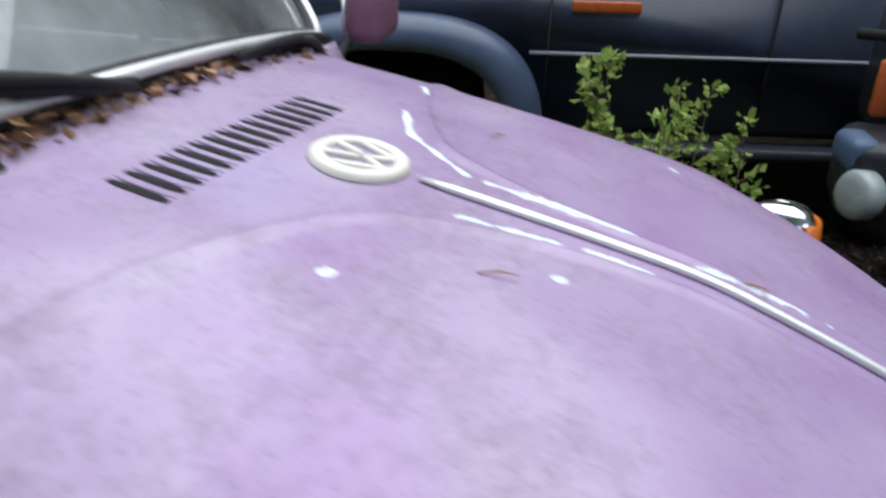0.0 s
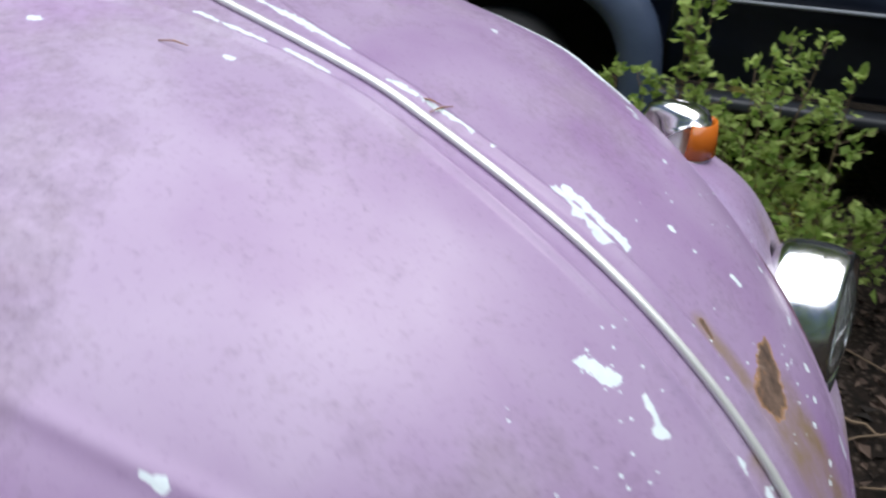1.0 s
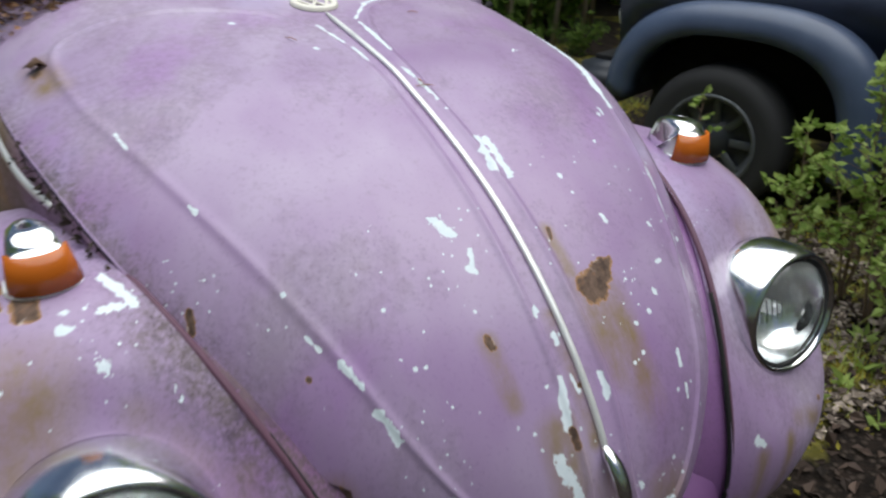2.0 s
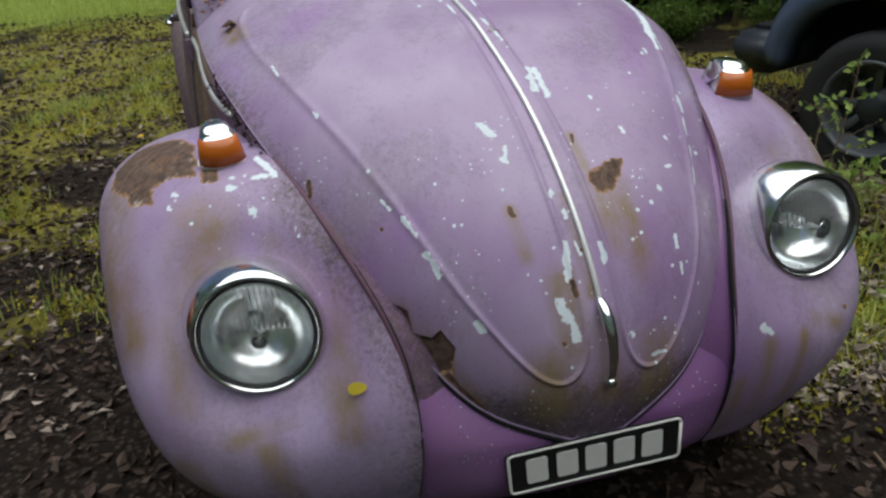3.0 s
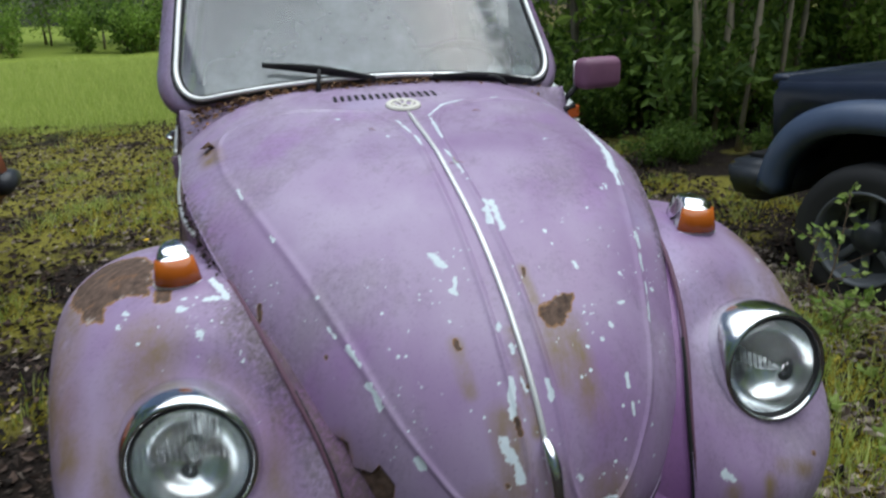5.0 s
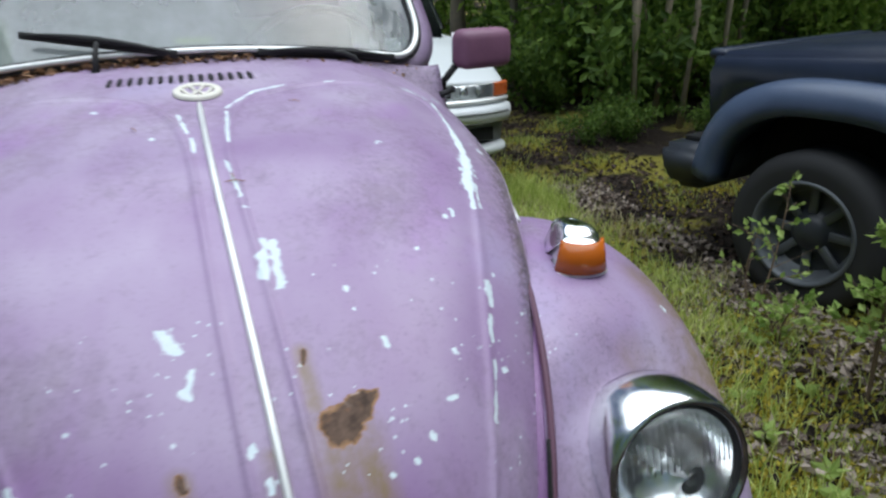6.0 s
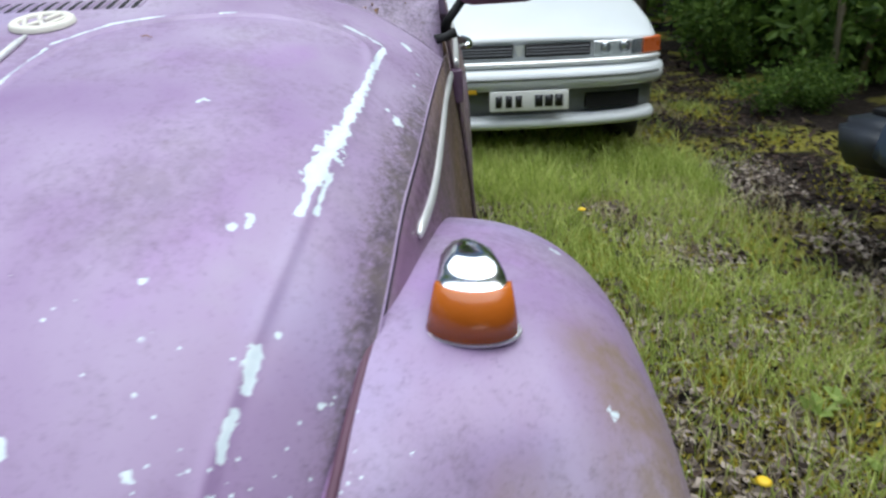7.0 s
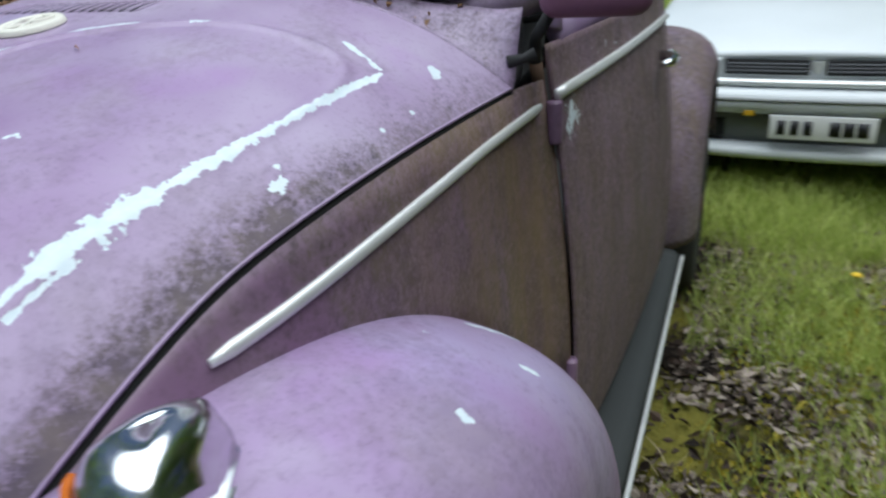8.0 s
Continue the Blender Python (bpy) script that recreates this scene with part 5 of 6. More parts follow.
def road_wheel(parent, at, radius, width, rim_material, label="", spokes=5):
    tyre = lathe("wheel", [(radius * .62, -width / 2), (radius * .8, -width * .55), (radius * .95, -width * .5), (radius, -width * .3), (radius, width * .3), (radius * .95, width * .5), (radius * .8, width * .55), (radius * .62, width / 2)], RUBBER, parent, label, 44, at)
    lathe("rim", [(radius * .66, width * .50), (radius * .645, width * .56), (radius * .60, width * .52), (radius * .585, width * .40), (radius * .56, width * .22), (radius * .50, width * .12)], rim_material, tyre, "worn wheel rim", 36, at)
    lathe("wheel_disc", [(radius * .52, width * .12), (radius * .30, width * .10), (radius * .22, width * .26), (radius * .16, width * .36), (.0001, width * .38)], FLARE, tyre, "", 30, at)
    for k in range(spokes):
        m = at @ pose(0, 0, 0, 0, 0, 360 / spokes * k)
        box("spoke", (radius * .11, radius * .34, 0.018), m @ Matrix.Translation((0, radius * .40, width * .20)), rim_material, tyre, "", 0.004, 1)
    return tyre


NAVY = simple("dull_navy_paint", (0.019, 0.026, 0.048), 0.36, 0, 0.6, 5, 0.1)
FLARE = simple("grey_black_plastic", (0.034, 0.038, 0.046), 0.42, 0, 0.3, 8)
WHITE = simple("dirty_white_paint", (0.66, 0.69, 0.70), 0.35, 0, 0.08, 4, 0.05)
WHITE_GREY = simple("grimy_grey_plastic", (0.18, 0.19, 0.18), 0.6, 0, 0.5, 5)
ORANGE = simple("orange_lamp", (0.55, 0.12, 0.03), 0.3, 0, 0.15, 20)
REDBROWN = simple("rusty_red_paint", (0.26, 0.075, 0.035), 0.5, 0, 0.5, 4, 0.2)
CLEAR = glass_mat("lamp_glass", (0.95, 0.97, 0.97), 0.05, 0.1)
TINT = simple("dark_window", (0.02, 0.025, 0.025), 0.12, 0, 0.3, 3, 0.0)

JEEP_RIM = simple("dusty_grey_steel", (0.12, 0.13, 0.14), 0.5, 0.3, 0.4, 12)

# Off-roader, side on, its nose towards the wood.
jeep = thing("off_road_car", "dark navy off-road car with black wheel flares", "car")
JX, JY = -1.371, 2.448                                                     # front wheel
side_line = [(JX - 0.62, .60), (JX - 0.66, .95), (JX - 0.60, 1.02), (JX + 0.75, 1.10), (JX + 3.4, 1.13), (JX + 3.4, .42), (JX + 0.60, .42), (JX + 0.54, .62), (JX + 0.44, .76), (JX + .26, .82), (JX - .24, .82), (JX - .40, .76), (JX - 0.48, .60)]
extrude_profile("body", side_line, JY + 0.03, JY + 1.55, NAVY, jeep, "dull navy body", 0.035)
extrude_profile("cabin", [(JX + 0.95, 1.10), (JX + 1.25, 1.72), (JX + 3.35, 1.76), (JX + 3.4, 1.10)], JY + 0.12, JY + 1.45, NAVY, jeep, "", 0.05)
extrude_profile("side_windows", [(JX + 1.12, 1.18), (JX + 1.36, 1.62), (JX + 3.2, 1.64), (JX + 3.2, 1.18)], JY + 0.105, JY + 0.2, TINT, jeep, "dark side windows", 0.01)
arc = [(JX + 0.04 + .54 * np.sign(math.cos(a)) * abs(math.cos(a)) ** .75, .30 + .50 * math.sin(a) ** .72 if math.sin(a) > 0 else .30 + .5 * math.sin(a)) for a in np.linspace(radians(-8), radians(172), 40)]
prof = [(0.0, .0), (-.06, .005), (-.095, .02), (-.10, .05), (-.06, .06), (0.03, .06)]
flare = np.array([[(x + (x - JX) / .5 * r * 0.9, JY + d, z + (z - .31) / .5 * r * 0.9) for d, r in [(0.06, .16), (-.02, .155), (-.075, .12), (-.10, .05), (-.095, 0.0), (0.05, -.01)]] for x, z in arc])
sheet("wheel_flare", flare, simple("navy_flare_paint", (0.065, 0.09, 0.15), 0.34, 0, 0.35, 9), jeep, "scuffed navy wheel flare", 0.006)
extrude_profile("inner_arch", [(JX + .5 * math.cos(a), .31 + .56 * math.sin(a)) for a in np.linspace(0, math.pi, 18)], JY + 0.25, JY + 1.3, BLACK, jeep, "", 0.0)
road_wheel(jeep, axes((JX, JY + 0.03, 0.285), (0, -1, 0)), 0.365, 0.24, JEEP_RIM, "large black off-road tyre", 8)
road_wheel(jeep, axes((JX + 2.5, JY + 0.03, 0.285), (0, -1, 0)), 0.365, 0.24, JEEP_RIM, "large black off-road tyre", 8)
extrude_profile("front_bumper", [(JX - 0.84, .56), (JX - 0.83, .42), (JX - .74, .34), (JX - .54, .36), (JX - 0.46, .56)], JY - 0.06, JY + 1.58, FLARE, jeep, "grey-black plastic bumper", 0.04)
box("bumper_tray", (0.16, 1.4, 0.03), pose(JX - 0.70, JY + 0.78, .57), BLACK, jeep, "", 0.005)
extrude_profile("grille", [(JX - 0.68, .62), (JX - 0.69, .93), (JX - .62, .95), (JX - .62, .62)], JY + 0.2, JY + 1.38, BLACK, jeep, "", 0.01)
for y in (JY + 0.22, JY + 1.32):
    lathe("headlight", [(.0001, .02), (.06, .015), (.085, 0), (.095, -.02), (.095, -.06)], SILVER, jeep, "round headlamp", 28, axes((JX - 0.69, y, .80), (-1, 0, 0)))
box("bonnet_lip", (0.10, 1.4, 0.05), pose(JX - 0.64, JY + 0.78, 1.0), NAVY, jeep, "", 0.02)
tube("rub_strip", np.array([(x, JY + 0.022, .783) for x in np.linspace(JX + 0.66, JX + 3.38, 10)]), 0.009, simple("worn_grey_strip", (0.28, 0.30, 0.34), 0.45, 0, 0.2, 12), jeep, "pale rubbing strip", 8, 1.0)
for x in (JX + .74, JX + 1.72, JX + 2.6):
    box("door_gap", (0.010, 0.012, 0.62), pose(x, JY + 0.028, .76), BLACK, jeep, "", 0.0)
box("side_marker", (0.30, 0.02, 0.05), pose(JX + 0.98, JY + 0.026, .985), ORANGE, jeep, "orange side marker", 0.008)
box("sill_step", (1.7, 0.14, 0.06), pose(JX + 1.5, JY + 0.02, .36), FLARE, jeep, "", 0.02)
tube("aerial_mast", [(JX - 0.2, JY + .12, 1.08), (JX - 0.2, JY + .12, 1.13)], 0.02, BLACK, jeep, "", 8)

turned = Matrix.Translation((JX, JY, -0.03)) @ Matrix.Rotation(radians(18.9), 4, 'Z') @ Matrix.Translation((-JX, -JY, 0))
jeep.matrix_world = turned

# Pale saloon, nose on, behind the car's left side.
saloon = thing("saloon_car", "dirty white saloon car with a dark grille", "car")
SX, SY = -3.36, 0.97


def bow(y, sweep):
    """How far the nose falls back towards its corners."""
    t = np.clip(np.abs(np.asarray(y, float) - SY) / 0.84, 0, 1)
    return -sweep * (0.35 * t ** 2 + 0.65 * t ** 7)


def bowed(name, profile, half, sweep, material, label="", droop=0.0):
    """A cross-section (x, z) carried across the nose, swept back towards the corners."""
    ys = SY + half * np.sin(np.linspace(-1, 1, 33) * math.pi / 2)
    prof = np.array(profile, float)
    rows = []
    for y in ys:
        t = abs(y - SY) / half
        c = prof.mean(0)
        squeeze = 1 - 0.25 * max(0.0, (t - 0.94) / 0.06) ** 2
        q = c + (prof - c) * squeeze
        rows.append(np.column_stack([q[:, 0] + bow(y, sweep), np.full(len(q), y), q[:, 1] - droop * t ** 2]))
    ob = sheet(name, np.array(rows), material, saloon, label, wrap=True)
    n = len(prof)
    bm = bmesh.new()
    bm.from_mesh(ob.data)
    bm.verts.ensure_lookup_table()
    bm.faces.new([bm.verts[k] for k in range(n)])
    bm.faces.new([bm.verts[len(bm.verts) - 1 - k] for k in range(n)])
    bmesh.ops.recalc_face_normals(bm, faces=bm.faces[:])
    bm.to_mesh(ob.data)
    bm.free()
    ob.data.polygons.foreach_set("use_smooth", [len(f.vertices) == 4 for f in ob.data.polygons])
    return ob


def nose(name, y0, y1, x, z0, z1, deep, material, label="", sweep=0.16, n=10):
    """A thin piece that follows the bowed nose between two half widths."""
    ys = np.linspace(y0, y1, n)
    ring = [(x - deep, z0), (x - 0.004, z0), (x, z0 + 0.006), (x, z1 - 0.006), (x - 0.004, z1), (x - deep, z1)]
    rows = np.array([[(a + float(bow(SY + y, sweep)), SY + y, z) for a, z in ring] for y in ys])
    ob = sheet(name, rows, material, saloon, label, wrap=True)
    bm = bmesh.new()
    bm.from_mesh(ob.data)
    bm.verts.ensure_lookup_table()
    bm.faces.new([bm.verts[k] for k in range(6)])
    bm.faces.new([bm.verts[len(bm.verts) - 1 - k] for k in range(6)])
    bmesh.ops.recalc_face_normals(bm, faces=bm.faces[:])
    bm.to_mesh(ob.data)
    bm.free()
    ob.data.polygons.foreach_set("use_smooth", [False] * len(ob.data.polygons))
    return ob


bowed("front_body", [(SX - .03, .58), (SX - .03, .70), (SX - .02, .712), (SX - .06, .735), (SX - .25, .80), (SX - .6, .875), (SX - 1.05, .94), (SX - 1.15, .92), (SX - 1.1, .58)], .83, 0.16, WHITE, "white bonnet and wings", 0.03)
extrude_profile("rear_body", [(SX - 1.0, .30), (SX - 1.0, .90), (SX - 4.3, .95), (SX - 4.35, .35)], SY - .83, SY + .83, WHITE, saloon, "", 0.05)
extrude_profile("cabin", [(SX - 1.0, .92), (SX - 1.75, 1.36), (SX - 3.0, 1.38), (SX - 3.7, .95)], SY - .70, SY + .70, TINT, saloon, "dark glazed cabin", 0.06)
extrude_profile("roof", [(SX - 1.72, 1.345), (SX - 1.8, 1.385), (SX - 2.95, 1.40), (SX - 3.05, 1.36)], SY - .66, SY + .66, WHITE, saloon, "", 0.02)
bowed("nose_bar", [(SX + .02, .572), (SX + .035, .585), (SX + .03, .603), (SX - .1, .606), (SX - .1, .572)], .825, 0.16, TRIM, "bright bar under the lamps")
bowed("bumper", [(SX + .055, .555), (SX + .078, .535), (SX + .082, .49), (SX + .06, .455), (SX + .0, .44), (SX - .3, .44), (SX - .3, .565), (SX + .02, .568)], .845, 0.17, WHITE, "white bumper with a dark underside")
nose("bumper_strip", -.80, .80, SX + .088, .512, .526, .02, WHITE_GREY, "", 0.17, 24)
bowed("lower_panel", [(SX + .0, .45), (SX - .03, .36), (SX - .05, .28), (SX - .25, .26), (SX - .3, .45)], .80, 0.17, WHITE_GREY, "grimy lower panel")
bowed("spoiler", [(SX + .055, .275), (SX + .06, .245), (SX + .03, .225), (SX - .2, .22), (SX - .2, .295), (SX + .02, .292)], .80, 0.17, WHITE, "white chin spoiler", -0.012)
for s in (-1, 1):
    nose("grille", *sorted((s * .035, s * .40)), SX - .012, .622, .69, .05, BLACK, "black grille opening")
    for z in (.640, .656, .672):
        nose("grille_slat", *sorted((s * .04, s * .395)), SX - .006, z - .006, z + .006, .012, FLARE, "", 0.16, 8)
    nose("headlight", *sorted((s * .42, s * .70)), SX - .016, .612, .695, .04, SILVER, "rectangular headlamp")
    lens = nose("headlight_glass", *sorted((s * .42, s * .70)), SX + .006, .612, .695, .012, CLEAR)
    lens.visible_shadow = False
    for y in (.49, .60):
        lathe("bulb", [(.0001, .012), (.024, .010), (.034, 0)], BOWL, saloon, "", 18, axes((SX - .012 + float(bow(SY + s * y, .16)), SY + s * y, .655), (1, s * .2, 0)))
    nose("corner_lamp", *sorted((s * .71, s * .825)), SX + .004, .612, .695, .06, ORANGE, "orange corner lamp")
    nose("air_duct", *sorted((s * .38, s * .70)), SX + .004, .325, .41, .03, BLACK, "", 0.17)
    road_wheel(saloon, axes((SX - .75, SY + s * .74, .22), (0, s, 0)), 0.29, 0.18, SILVER, "black tyre", 5)
prism("grille_emblem", [(-.026, .028), (.026, .028), (.012, -.028), (-.012, -.028)], 0.012, axes((SX - .022, SY, .658), (1, 0, 0)), TRIM, saloon, "plain bright emblem", 0.003)
box("yellow_lamp", (0.02, 0.05, 0.03), pose(SX + .055, SY - .27, .455), simple("yellow_plastic", (0.75, 0.45, 0.02), 0.4, 0, 0.1, 30), saloon, "small yellow lamp", 0.006)
plate2 = box("number_plate", (0.012, 0.442, 0.112), pose(SX + .085, SY + .045, .40, 0, 0, 0), PLATE_WHITE, saloon, "white number plate with plain dark bars", 0.004)
for k, w in enumerate((.035, .035, .035, .02, .045, .045, .045)):
    if k != 3:
        box("plate_bar", (0.004, w, 0.065), pose(SX + .093, SY + .045 - .17 + k * .056, .40), PLATE_BLACK, plate2, "", 0.0)

# Red-brown car at the edge of the meadow, side on.
red = thing("red_car", "rusty red-brown car with bright wheel rims", "car")
RX, RY = -2.42, -2.10
bm = bmesh.new()
outline = [(RY + .84, .40), (RY + .88, .60), (RY + .82, .74), (RY + .64, .90), (RY + .3, .99), (RY - .6, 1.02), (RY - 2.6, 1.0), (RY - 2.6, .30), (RY - .46, .30), (RY - .42, .46), (RY - .28, .66), (RY, .75), (RY + .28, .66), (RY + .42, .46), (RY + .45, .36)]
front_face = [bm.verts.new((RX + .08, y, z)) for y, z in outline]
back_face = [bm.verts.new((RX - 1.45, y, z)) for y, z in outline]
bm.faces.new(front_face)
bm.faces.new(back_face[::-1])
for i in range(len(outline)):
    j = (i + 1) % len(outline)
    bm.faces.new((front_face[j], front_face[i], back_face[i], back_face[j]))
bmesh.ops.recalc_face_normals(bm, faces=bm.faces[:])
bmesh.ops.bevel(bm, geom=bm.edges[:], offset=0.05, segments=3, affect="EDGES", clamp_overlap=True)
part("body", bm, REDBROWN, red, "rusty red-brown body")
road_wheel(red, axes((RX + .02, RY, .235), (1, 0, 0)), 0.285, 0.16, SILVER, "black tyre on a bright wheel", 8)
road_wheel(red, axes((RX + .02, RY - 2.3, .235), (1, 0, 0)), 0.285, 0.16, SILVER, "black tyre on a bright wheel", 8)
arch = np.array([(RX + .085, RY + .44 * math.cos(a), .33 + .43 * math.sin(a)) for a in np.linspace(0, math.pi, 20)])
tube("arch_trim", arch, 0.045, RUBBER, red, "black wheel-arch trim", 8, 1.0)
extrude_profile("inner_arch", [(.0, .0), (.0, .46), (-1.3, .46), (-1.3, .0)], RY - .40, RY + .40, BLACK, red, "", 0.0).location = (RX - .06, 0, .28)
tube("bumper_end", [(RX - .7, RY + .98, .52), (RX - .1, RY + .97, .52), (RX + .06, RY + .90, .52), (RX + .11, RY + .66, .52)], 0.06, FLARE, red, "grey bumper end", 10)
extrude_profile("cabin", [(RX - .05, .95), (RX - .2, 1.35), (RX - 1.2, 1.35), (RX - 1.35, .95)], RY - 2.4, RY - .9, TINT, red, "", 0.06)
red.matrix_world = Matrix.Translation((RX, RY, 0)) @ Matrix.Rotation(radians(86), 4, 'Z') @ Matrix.Translation((-RX, -RY, 0))

# Nose of a dark truck beyond the saplings.
truck = thing("truck", "dark truck nose with a round driving lamp", "truck")
TX, TY = 0.47, 1.90
box("body", (1.5, 1.0, 0.75), pose(TX + 0.88, TY + 0.50, .95), simple("near_black_paint", (0.012, 0.013, 0.018), 0.4, 0, 0.4, 6), truck, "near-black truck nose", 0.08, 3)
box("bumper", (1.6, 0.30, 0.24), pose(TX + 0.76, TY - 0.02, .66), bpy.data.materials["near_black_paint"], truck, "black plastic bumper", 0.05, 3)
box("bumper_corner", (0.09, 0.16, 0.10), pose(TX - .01, TY - .08, .735, 0, 0, 12), simple("blue_grey_plastic", (0.07, 0.11, 0.19), 0.5, 0, 0.2, 10), truck, "blue-grey bumper corner", 0.03, 3)
lathe("driving_lamp", [(.0001, .014), (.04, .012), (.062, .006), (.072, -.006), (.070, -.05), (.03, -.08)], simple("frosted_lens", (0.30, 0.34, 0.34), 0.25, 0, 0.15, 14), truck, "round white driving lamp", 30, axes((TX - .012, TY - .22, .645), (-1.5, -1, .1)))
lathe("lamp_bowl", [(.066, -.01), (.062, -.03), (.04, -.05), (.0001, -.06)], SILVER, truck, "", 30, axes((TX - .012, TY - .22, .645), (-1.5, -1, .1)))
box("headlight", (0.22, 0.04, 0.16), pose(TX + .20, TY + .10, .88), CLEAR, truck, "dusty headlamp", 0.02)
box("corner_lamp", (0.05, 0.06, 0.17), pose(TX + .055, TY + .12, .88), ORANGE, truck, "orange corner lamp", 0.012)
box("guard_bar", (0.5, 0.03, 0.03), pose(TX + .16, TY - .10, 1.06, 0, 0, -8), BLACK, truck, "", 0.012)
road_wheel(truck, axes((TX + 1.2, TY + .5, .30), (0, -1, 0)), 0.38, 0.24, FLARE, "black tyre", 6)


# ---- litter and low growth ----
def scatter(n, x0, x1, y0, y1, seed, keep=lambda x, y: np.ones_like(x, bool)):
    rng = np.random.default_rng(seed)
    x, y = rng.uniform(x0, x1, n), rng.uniform(y0, y1, n)
    ok = keep(x, y)
    x, y = x[ok], y[ok]
    return np.column_stack([x, y, ground_z(x, y)]), rng


p, rng = scatter(50000, -10.5, 2.2, -6, 3.2, 51, lambda x, y: (meadow(x, y) < 0.5) & (np.random.default_rng(9).random(len(x)) > 0.55 * np.clip(grassy(x, y), 0, 1)))
w = rng.normal(0, 1, (len(p), 3)) * np.array([1, 1, 0.35])
litter_ob = leaf_cloud("leaf_litter", p + np.array([0, 0, 0.008]) + rng.normal(0, .005, p.shape), w, 0.030 + 0.035 * rng.random(len(p)), DRY, None, "brown dry leaves lying on the ground", 0.6, 0.5)
tagged(litter_ob, category="leaves", kind="stuff")

p, rng = scatter(15000, -3.6, 0.15, 0.62, 2.5, 53, lambda x, y: mottle(x, y, 0.28) > 0.38)
w = rng.normal(0, 1, (len(p), 3)) * np.array([1, 1, 0.3])
tagged(leaf_cloud("pale_litter", p + np.array([0, 0, 0.014]), w, 0.022 + 0.03 * rng.random(len(p)), leafy("bleached_leaf", (0.07, 0.05, 0.038), (0.42, 0.35, 0.29), 0.05, 0.8), None, "bleached dry leaves among the moss", 0.6, 0.5), category="leaves", kind="stuff")
p, rng = scatter(5200, -8, -0.4, -5.5, -0.7, 54)
w = rng.normal(0, 1, (len(p), 3)) * np.array([1, 1, 0.3])
tagged(leaf_cloud("pale_litter", p + np.array([0, 0, 0.014]), w, 0.022 + 0.03 * rng.random(len(p)), bpy.data.materials["bleached_leaf"], None, "bleached dry leaves on dark soil", 0.6, 0.5), category="leaves", kind="stuff")

patch = np.concatenate([np.random.default_rng(77).uniform((-6.5, -4.5), (1.0, 3.4), (120, 2)), np.random.default_rng(78).uniform((-2.6, 0.80), (0.1, 2.0), (80, 2)), np.random.default_rng(79).uniform((-10, -6), (-4, -0.8), (60, 2))])
patch = patch[(np.abs(patch[:, 1]) > 0.70) & ((patch[:, 0] < -1.3) | ((patch[:, 1] > 0) & (patch[:, 0] < 0.0)))]


def clumped(n, seed, spread, low, keep):
    rng = np.random.default_rng(seed)
    c = patch[rng.integers(len(patch), size=n)]
    xy = c + rng.normal(0, spread, (n, 2))
    ok = keep(xy[:, 0], xy[:, 1])
    xy = xy[ok]
    return np.column_stack([xy, ground_z(xy[:, 0], xy[:, 1]) + low]), rng


p, rng = clumped(92000, 61, 0.13, 0.0, lambda x, y: x < 3)
w = rng.normal(0, 1, (len(p), 3)) * np.array([.7, .7, .3]) + np.array([0, 0, 0.8])
tagged(leaf_cloud("moss", p, w, 0.010 + 0.018 * rng.random(len(p)), MOSS, None, "yellow-green moss cushions", 0.6, 0.2), category="moss", kind="stuff")


def blades(name, p, rng, height, material, label):
    n = len(p)
    a = rng.random(n) * 6.28
    h = height * (0.5 + rng.random(n))
    lean = rng.normal(0, 0.45, (n, 2)) * h[:, None]
    wv = np.column_stack([np.cos(a), np.sin(a), np.zeros(n)]) * 0.0028
    mid = p + np.column_stack([lean * 0.35, h * 0.6])
    tip = p + np.column_stack([lean, h])
    v = np.stack([p - wv, p + wv, mid + wv * 0.7, mid - wv * 0.7, tip], 1).reshape(-1, 3)
    f = []
    for k in range(n):
        b = 5 * k
        f += [(b, b + 1, b + 2, b + 3), (b + 3, b + 2, b + 4)]
    return tagged(raw(name, v, f, material, None, label, smooth=False), category="grass", kind="stuff")


p, rng = scatter(76000, -6.5, 0.0, 0.62, 3.0, 71, lambda x, y: np.random.default_rng(5).random(len(x)) < 0.85 * np.clip(grassy(x, y), 0, 1) ** 0.8)
blades("grass", p, rng, 0.085, BLADE, "thin spring grass beside the car")
p, rng = scatter(9000, -5.5, -0.4, 0.65, 2.3, 74, lambda x, y: mottle(x + 9, y, 0.3) > 0.45)
blades("dry_grass", p, rng, 0.06, leafy("straw", (0.30, 0.24, 0.12), (0.72, 0.64, 0.40), 0.3), "bleached dry grass among the green")
p, rng = scatter(5200, -3.45, -2.75, -0.1, 2.0, 75, lambda x, y: mottle(x, y, 0.2) > 0.3)
blades("long_grass", p, rng, 0.15, BLADE, "longer grass at the foot of the saloon car")
p, rng = clumped(16000, 72, 0.10, 0.0, lambda x, y: x < 3)
blades("grass_tufts", p, rng, 0.07, BLADE, "small tufts of grass")
p, rng = scatter(60000, -24, -8, -11, 2.5, 73, lambda x, y: meadow(x, y) > 0.3)
blades("meadow_grass", p, rng, 0.20, BLADE, "bright meadow grass")

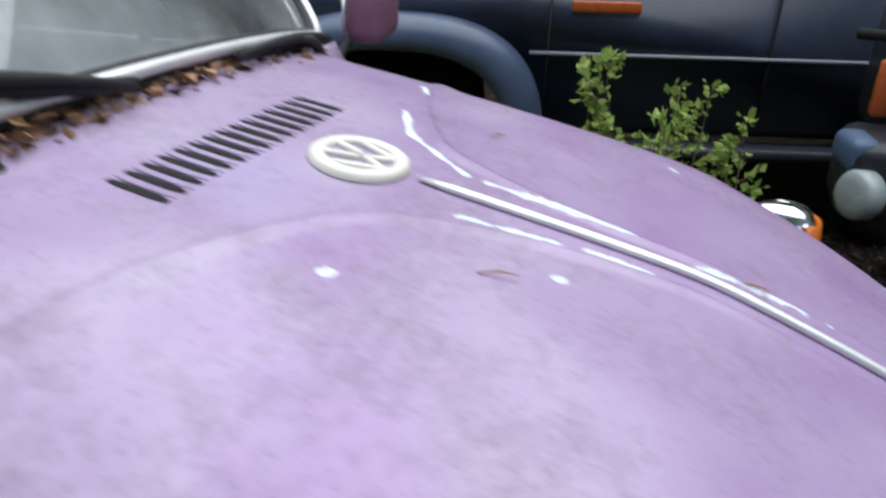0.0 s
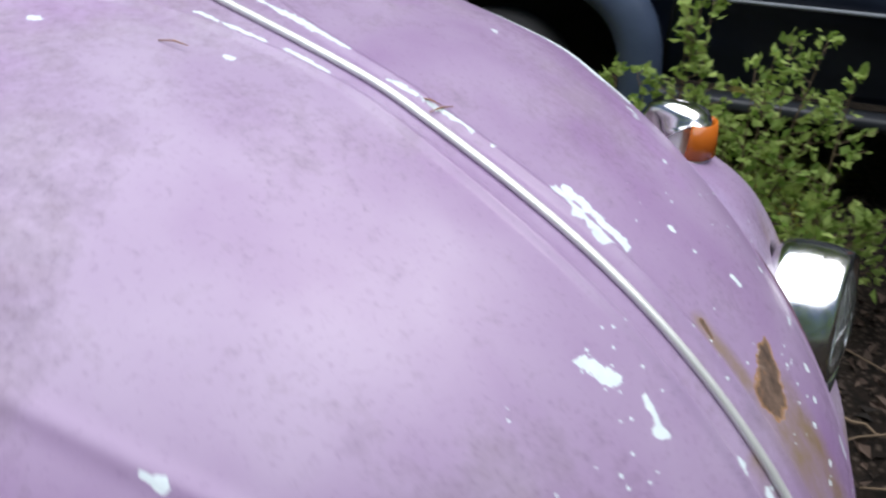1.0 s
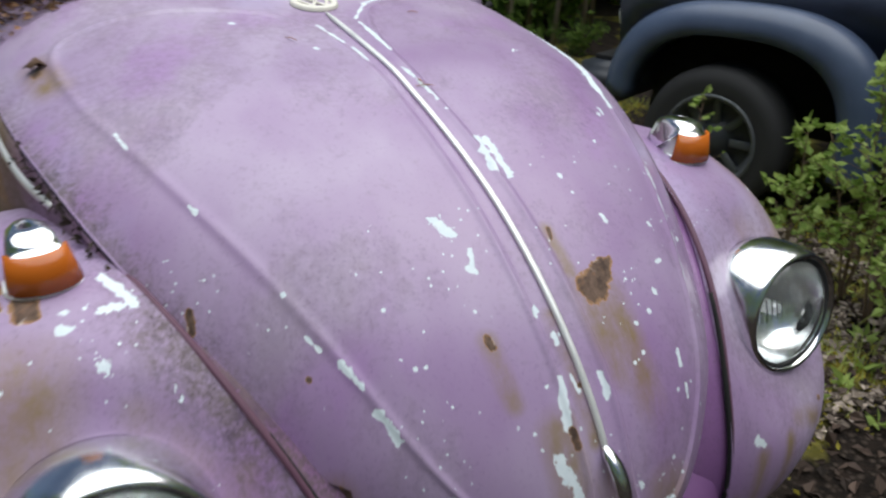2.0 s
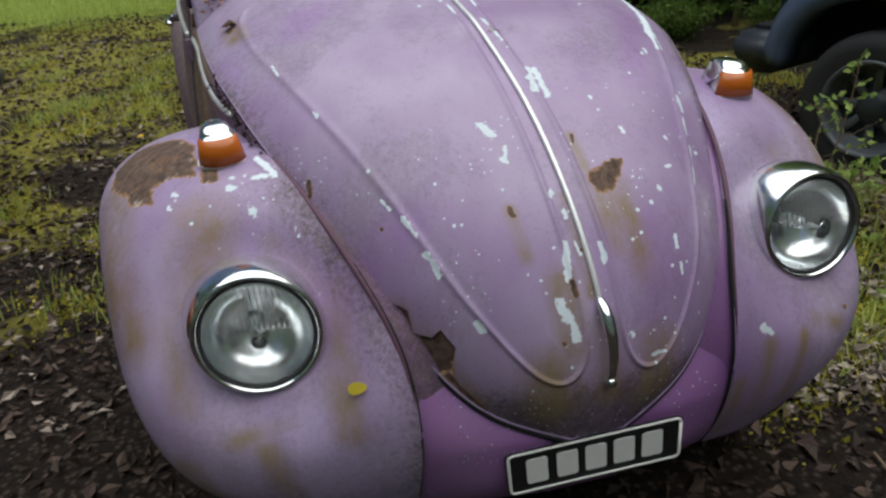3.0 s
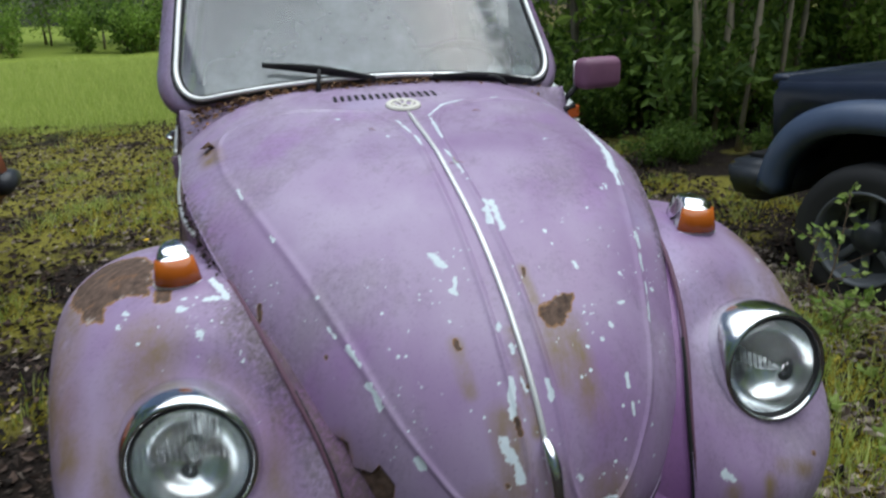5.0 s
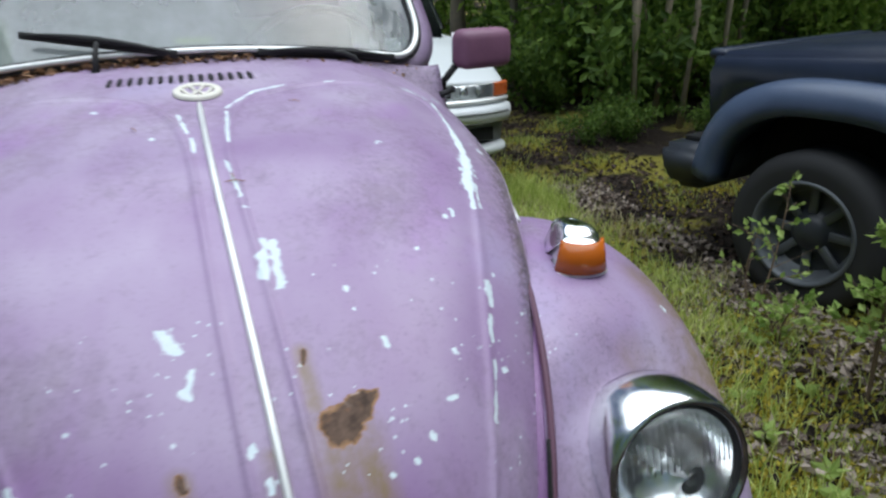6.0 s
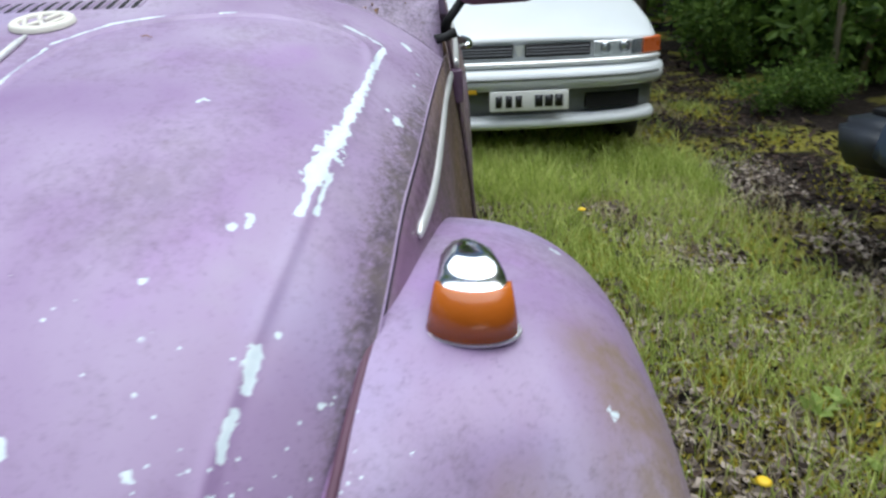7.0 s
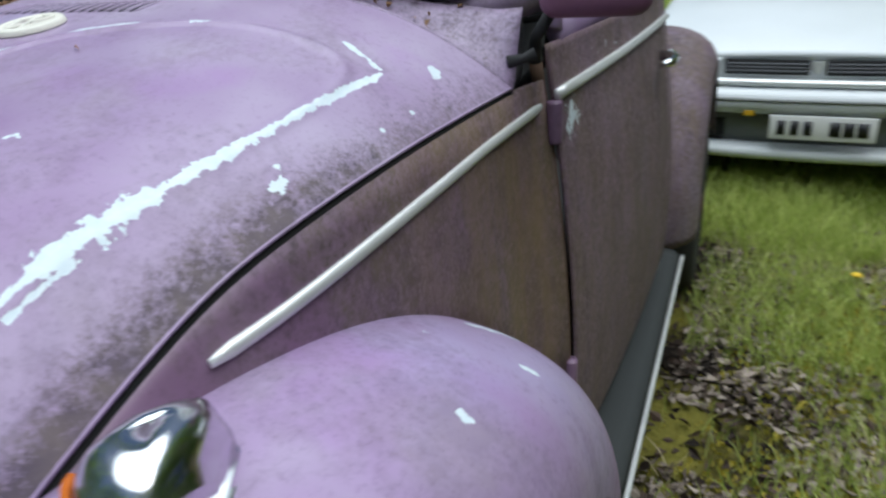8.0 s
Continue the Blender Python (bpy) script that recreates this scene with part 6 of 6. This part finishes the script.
# Dead leaves along the foot of the windscreen, and loose bits on the paint.
rng = np.random.default_rng(91)
n = 620
ys = -0.5 + rng.beta(0.9, 1.9, n)
back, front = screen_edge(ys), bonnet(np.zeros(n), ys / 0.535)
f = rng.beta(1.0, 2.2, n)[:, None]
at = on_car(back * (1 - f) + front * f) + np.column_stack([rng.normal(0.012, .008, n), rng.normal(0, .006, n), rng.uniform(-0.012, 0.0, n)])
tagged(leaf_cloud("cowl_leaves", at, rng.normal(0, 1, (n, 3)) * np.array([1, 1, 0.22]), 0.007 + 0.017 * rng.random(n), leafy("brown_leaf", (0.05, 0.028, 0.017), (0.42, 0.25, 0.14), 0.08, 0.8), None, "heap of dead brown leaves against the windscreen", 0.5, 0.6), category="leaves", kind="stuff")
NEEDLE_DRY = simple("dry_needle", (0.32, 0.16, 0.06), 0.8, 0, 0.3, 40)
for u, v, a, size in ((1.62, -.20, 20, .03), (3.05, .055, 80, .03), (2.9, .05, 5, .028), (1.3, .30, 60, .02)):
    p, along, nn = seat_on(bonnet, u, v)
    q = on_car(p) + nn * 0.003
    w = np.array([math.cos(radians(a)), math.sin(radians(a)), 0])
    tagged(tube("pine_needle", [q - w * size / 2, q + nn * .002, q + w * size / 2 - nn * .001], [.0006, .0009, .0004], NEEDLE_DRY, None, "dry brown pine needle lying on the bonnet", 5), category="needle", group="needles on the car")
for a_, w_, ang, size in ((8.2, .02, 10, .07), (8.5, .03, 14, .06), (8.0, .05, 5, .05), (7.7, .015, 12, .06)):
    q = on_car(wing(a_, w_, 1)) + np.array([0, 0, .004])
    w = np.array([-math.cos(radians(ang)), math.sin(radians(ang)) * .3, 0.02])
    tagged(tube("pine_needle", [q - w * size / 2, q + w * size / 2], [.0008, .0006], NEEDLE_DRY, None, "dry brown pine needle lying beside the bonnet", 5), category="needle", group="needles on the car")
q, _, out = seat_on(wing, 3.6, 0.10, -1)
oval = [(0.016 * math.cos(a), 0.0105 * math.sin(a) * (1 - 0.25 * math.cos(a))) for a in np.linspace(0, 2 * math.pi, 16, endpoint=False)]
leaf = prism("yellow_leaf", oval, 0.0012, axes(Vector(on_car(q)) + Vector(out) * 0.002, out), simple("yellow_leaf", (0.55, 0.43, 0.03), 0.6, 0, 0.25, 60), None, "small yellow leaf stuck to the wing")
tagged(leaf, category="leaf")
for x, y in ((-3.2, -1.25), (-0.55, 1.22), (-2.4, 1.15)):
    fl = thing("dandelion", "yellow dandelion flower in the grass", "flower", pose(x, y, float(ground_z(x, y))), "dandelions")
    tube("stalk", [(0, 0, 0), (.004, .003, .06), (.0, .008, .10)], [.002, .002, .0015], BLADE, fl, "", 5)
    lathe("bloom", [(.0001, .012), (.012, .012), (.02, .006), (.012, 0), (.0001, -.004)], simple("dandelion_yellow", (0.75, 0.50, 0.02), 0.6, 0, 0.2, 60), fl, "", 14, Matrix.Translation((0, .008, .10)))
# Rotted scraps caught in the seams beside the bonnet.
for side in (-1,):
    n = 320
    us = rng.uniform(2.0, 8.4, n)
    at = on_car(bonnet(us, side * 1.0) * np.array([1, 1.012, 1])) + rng.normal(0, 1, (n, 3)) * np.array([.004, .006, .004]) + np.array([-.002, 0, -.012])
    tagged(leaf_cloud("seam_litter", at, rng.normal(0, 1, (n, 3)), 0.006 + 0.012 * rng.random(n), DIRT, None, "rotted leaf scraps caught in the bonnet seam", 0.6, 0.4), category="leaves", kind="stuff")

# Fallen sticks on the litter ahead of the left wing.
rng = np.random.default_rng(311)
for k in range(16):
    x, y = rng.uniform(0.45, 1.25), rng.uniform(0.75, 1.9)
    a, length = rng.uniform(0, 6.28), rng.uniform(0.15, 0.5)
    s = np.linspace(-0.5, 0.5, 6)
    px, py = x + length * s * math.cos(a), y + length * s * math.sin(a)
    path = np.column_stack([px + rng.normal(0, .006, 6), py + rng.normal(0, .006, 6), ground_z(px, py) + 0.012 + rng.uniform(0, .02)])
    tagged(tube("stick", path, np.linspace(0.0045, 0.0018, 6) * rng.uniform(.7, 1.6), TWIG, None, "dry grey-brown stick lying on the leaf litter", 6), category="stick", group="fallen sticks")
# Low broad-leaved plants near the jeep.
for k in range(14):
    x, y = rng.uniform(-1.0, 0.75), rng.uniform(1.35, 2.1)
    plant = thing("low_plant", "small broad-leaved green plant on the forest floor", "plant", pose(x, y, float(ground_z(x, y))), "low plants")
    for q in range(6):
        a = 6.28 * q / 6 + rng.uniform(-.3, .3)
        leaf_cloud("leaf", [(0, 0, 0.01)], [(math.cos(a), math.sin(a), rng.uniform(.4, 1.0))], [rng.uniform(.045, .08)], BUSH_LEAF, plant, "", 0.6, 0.25)
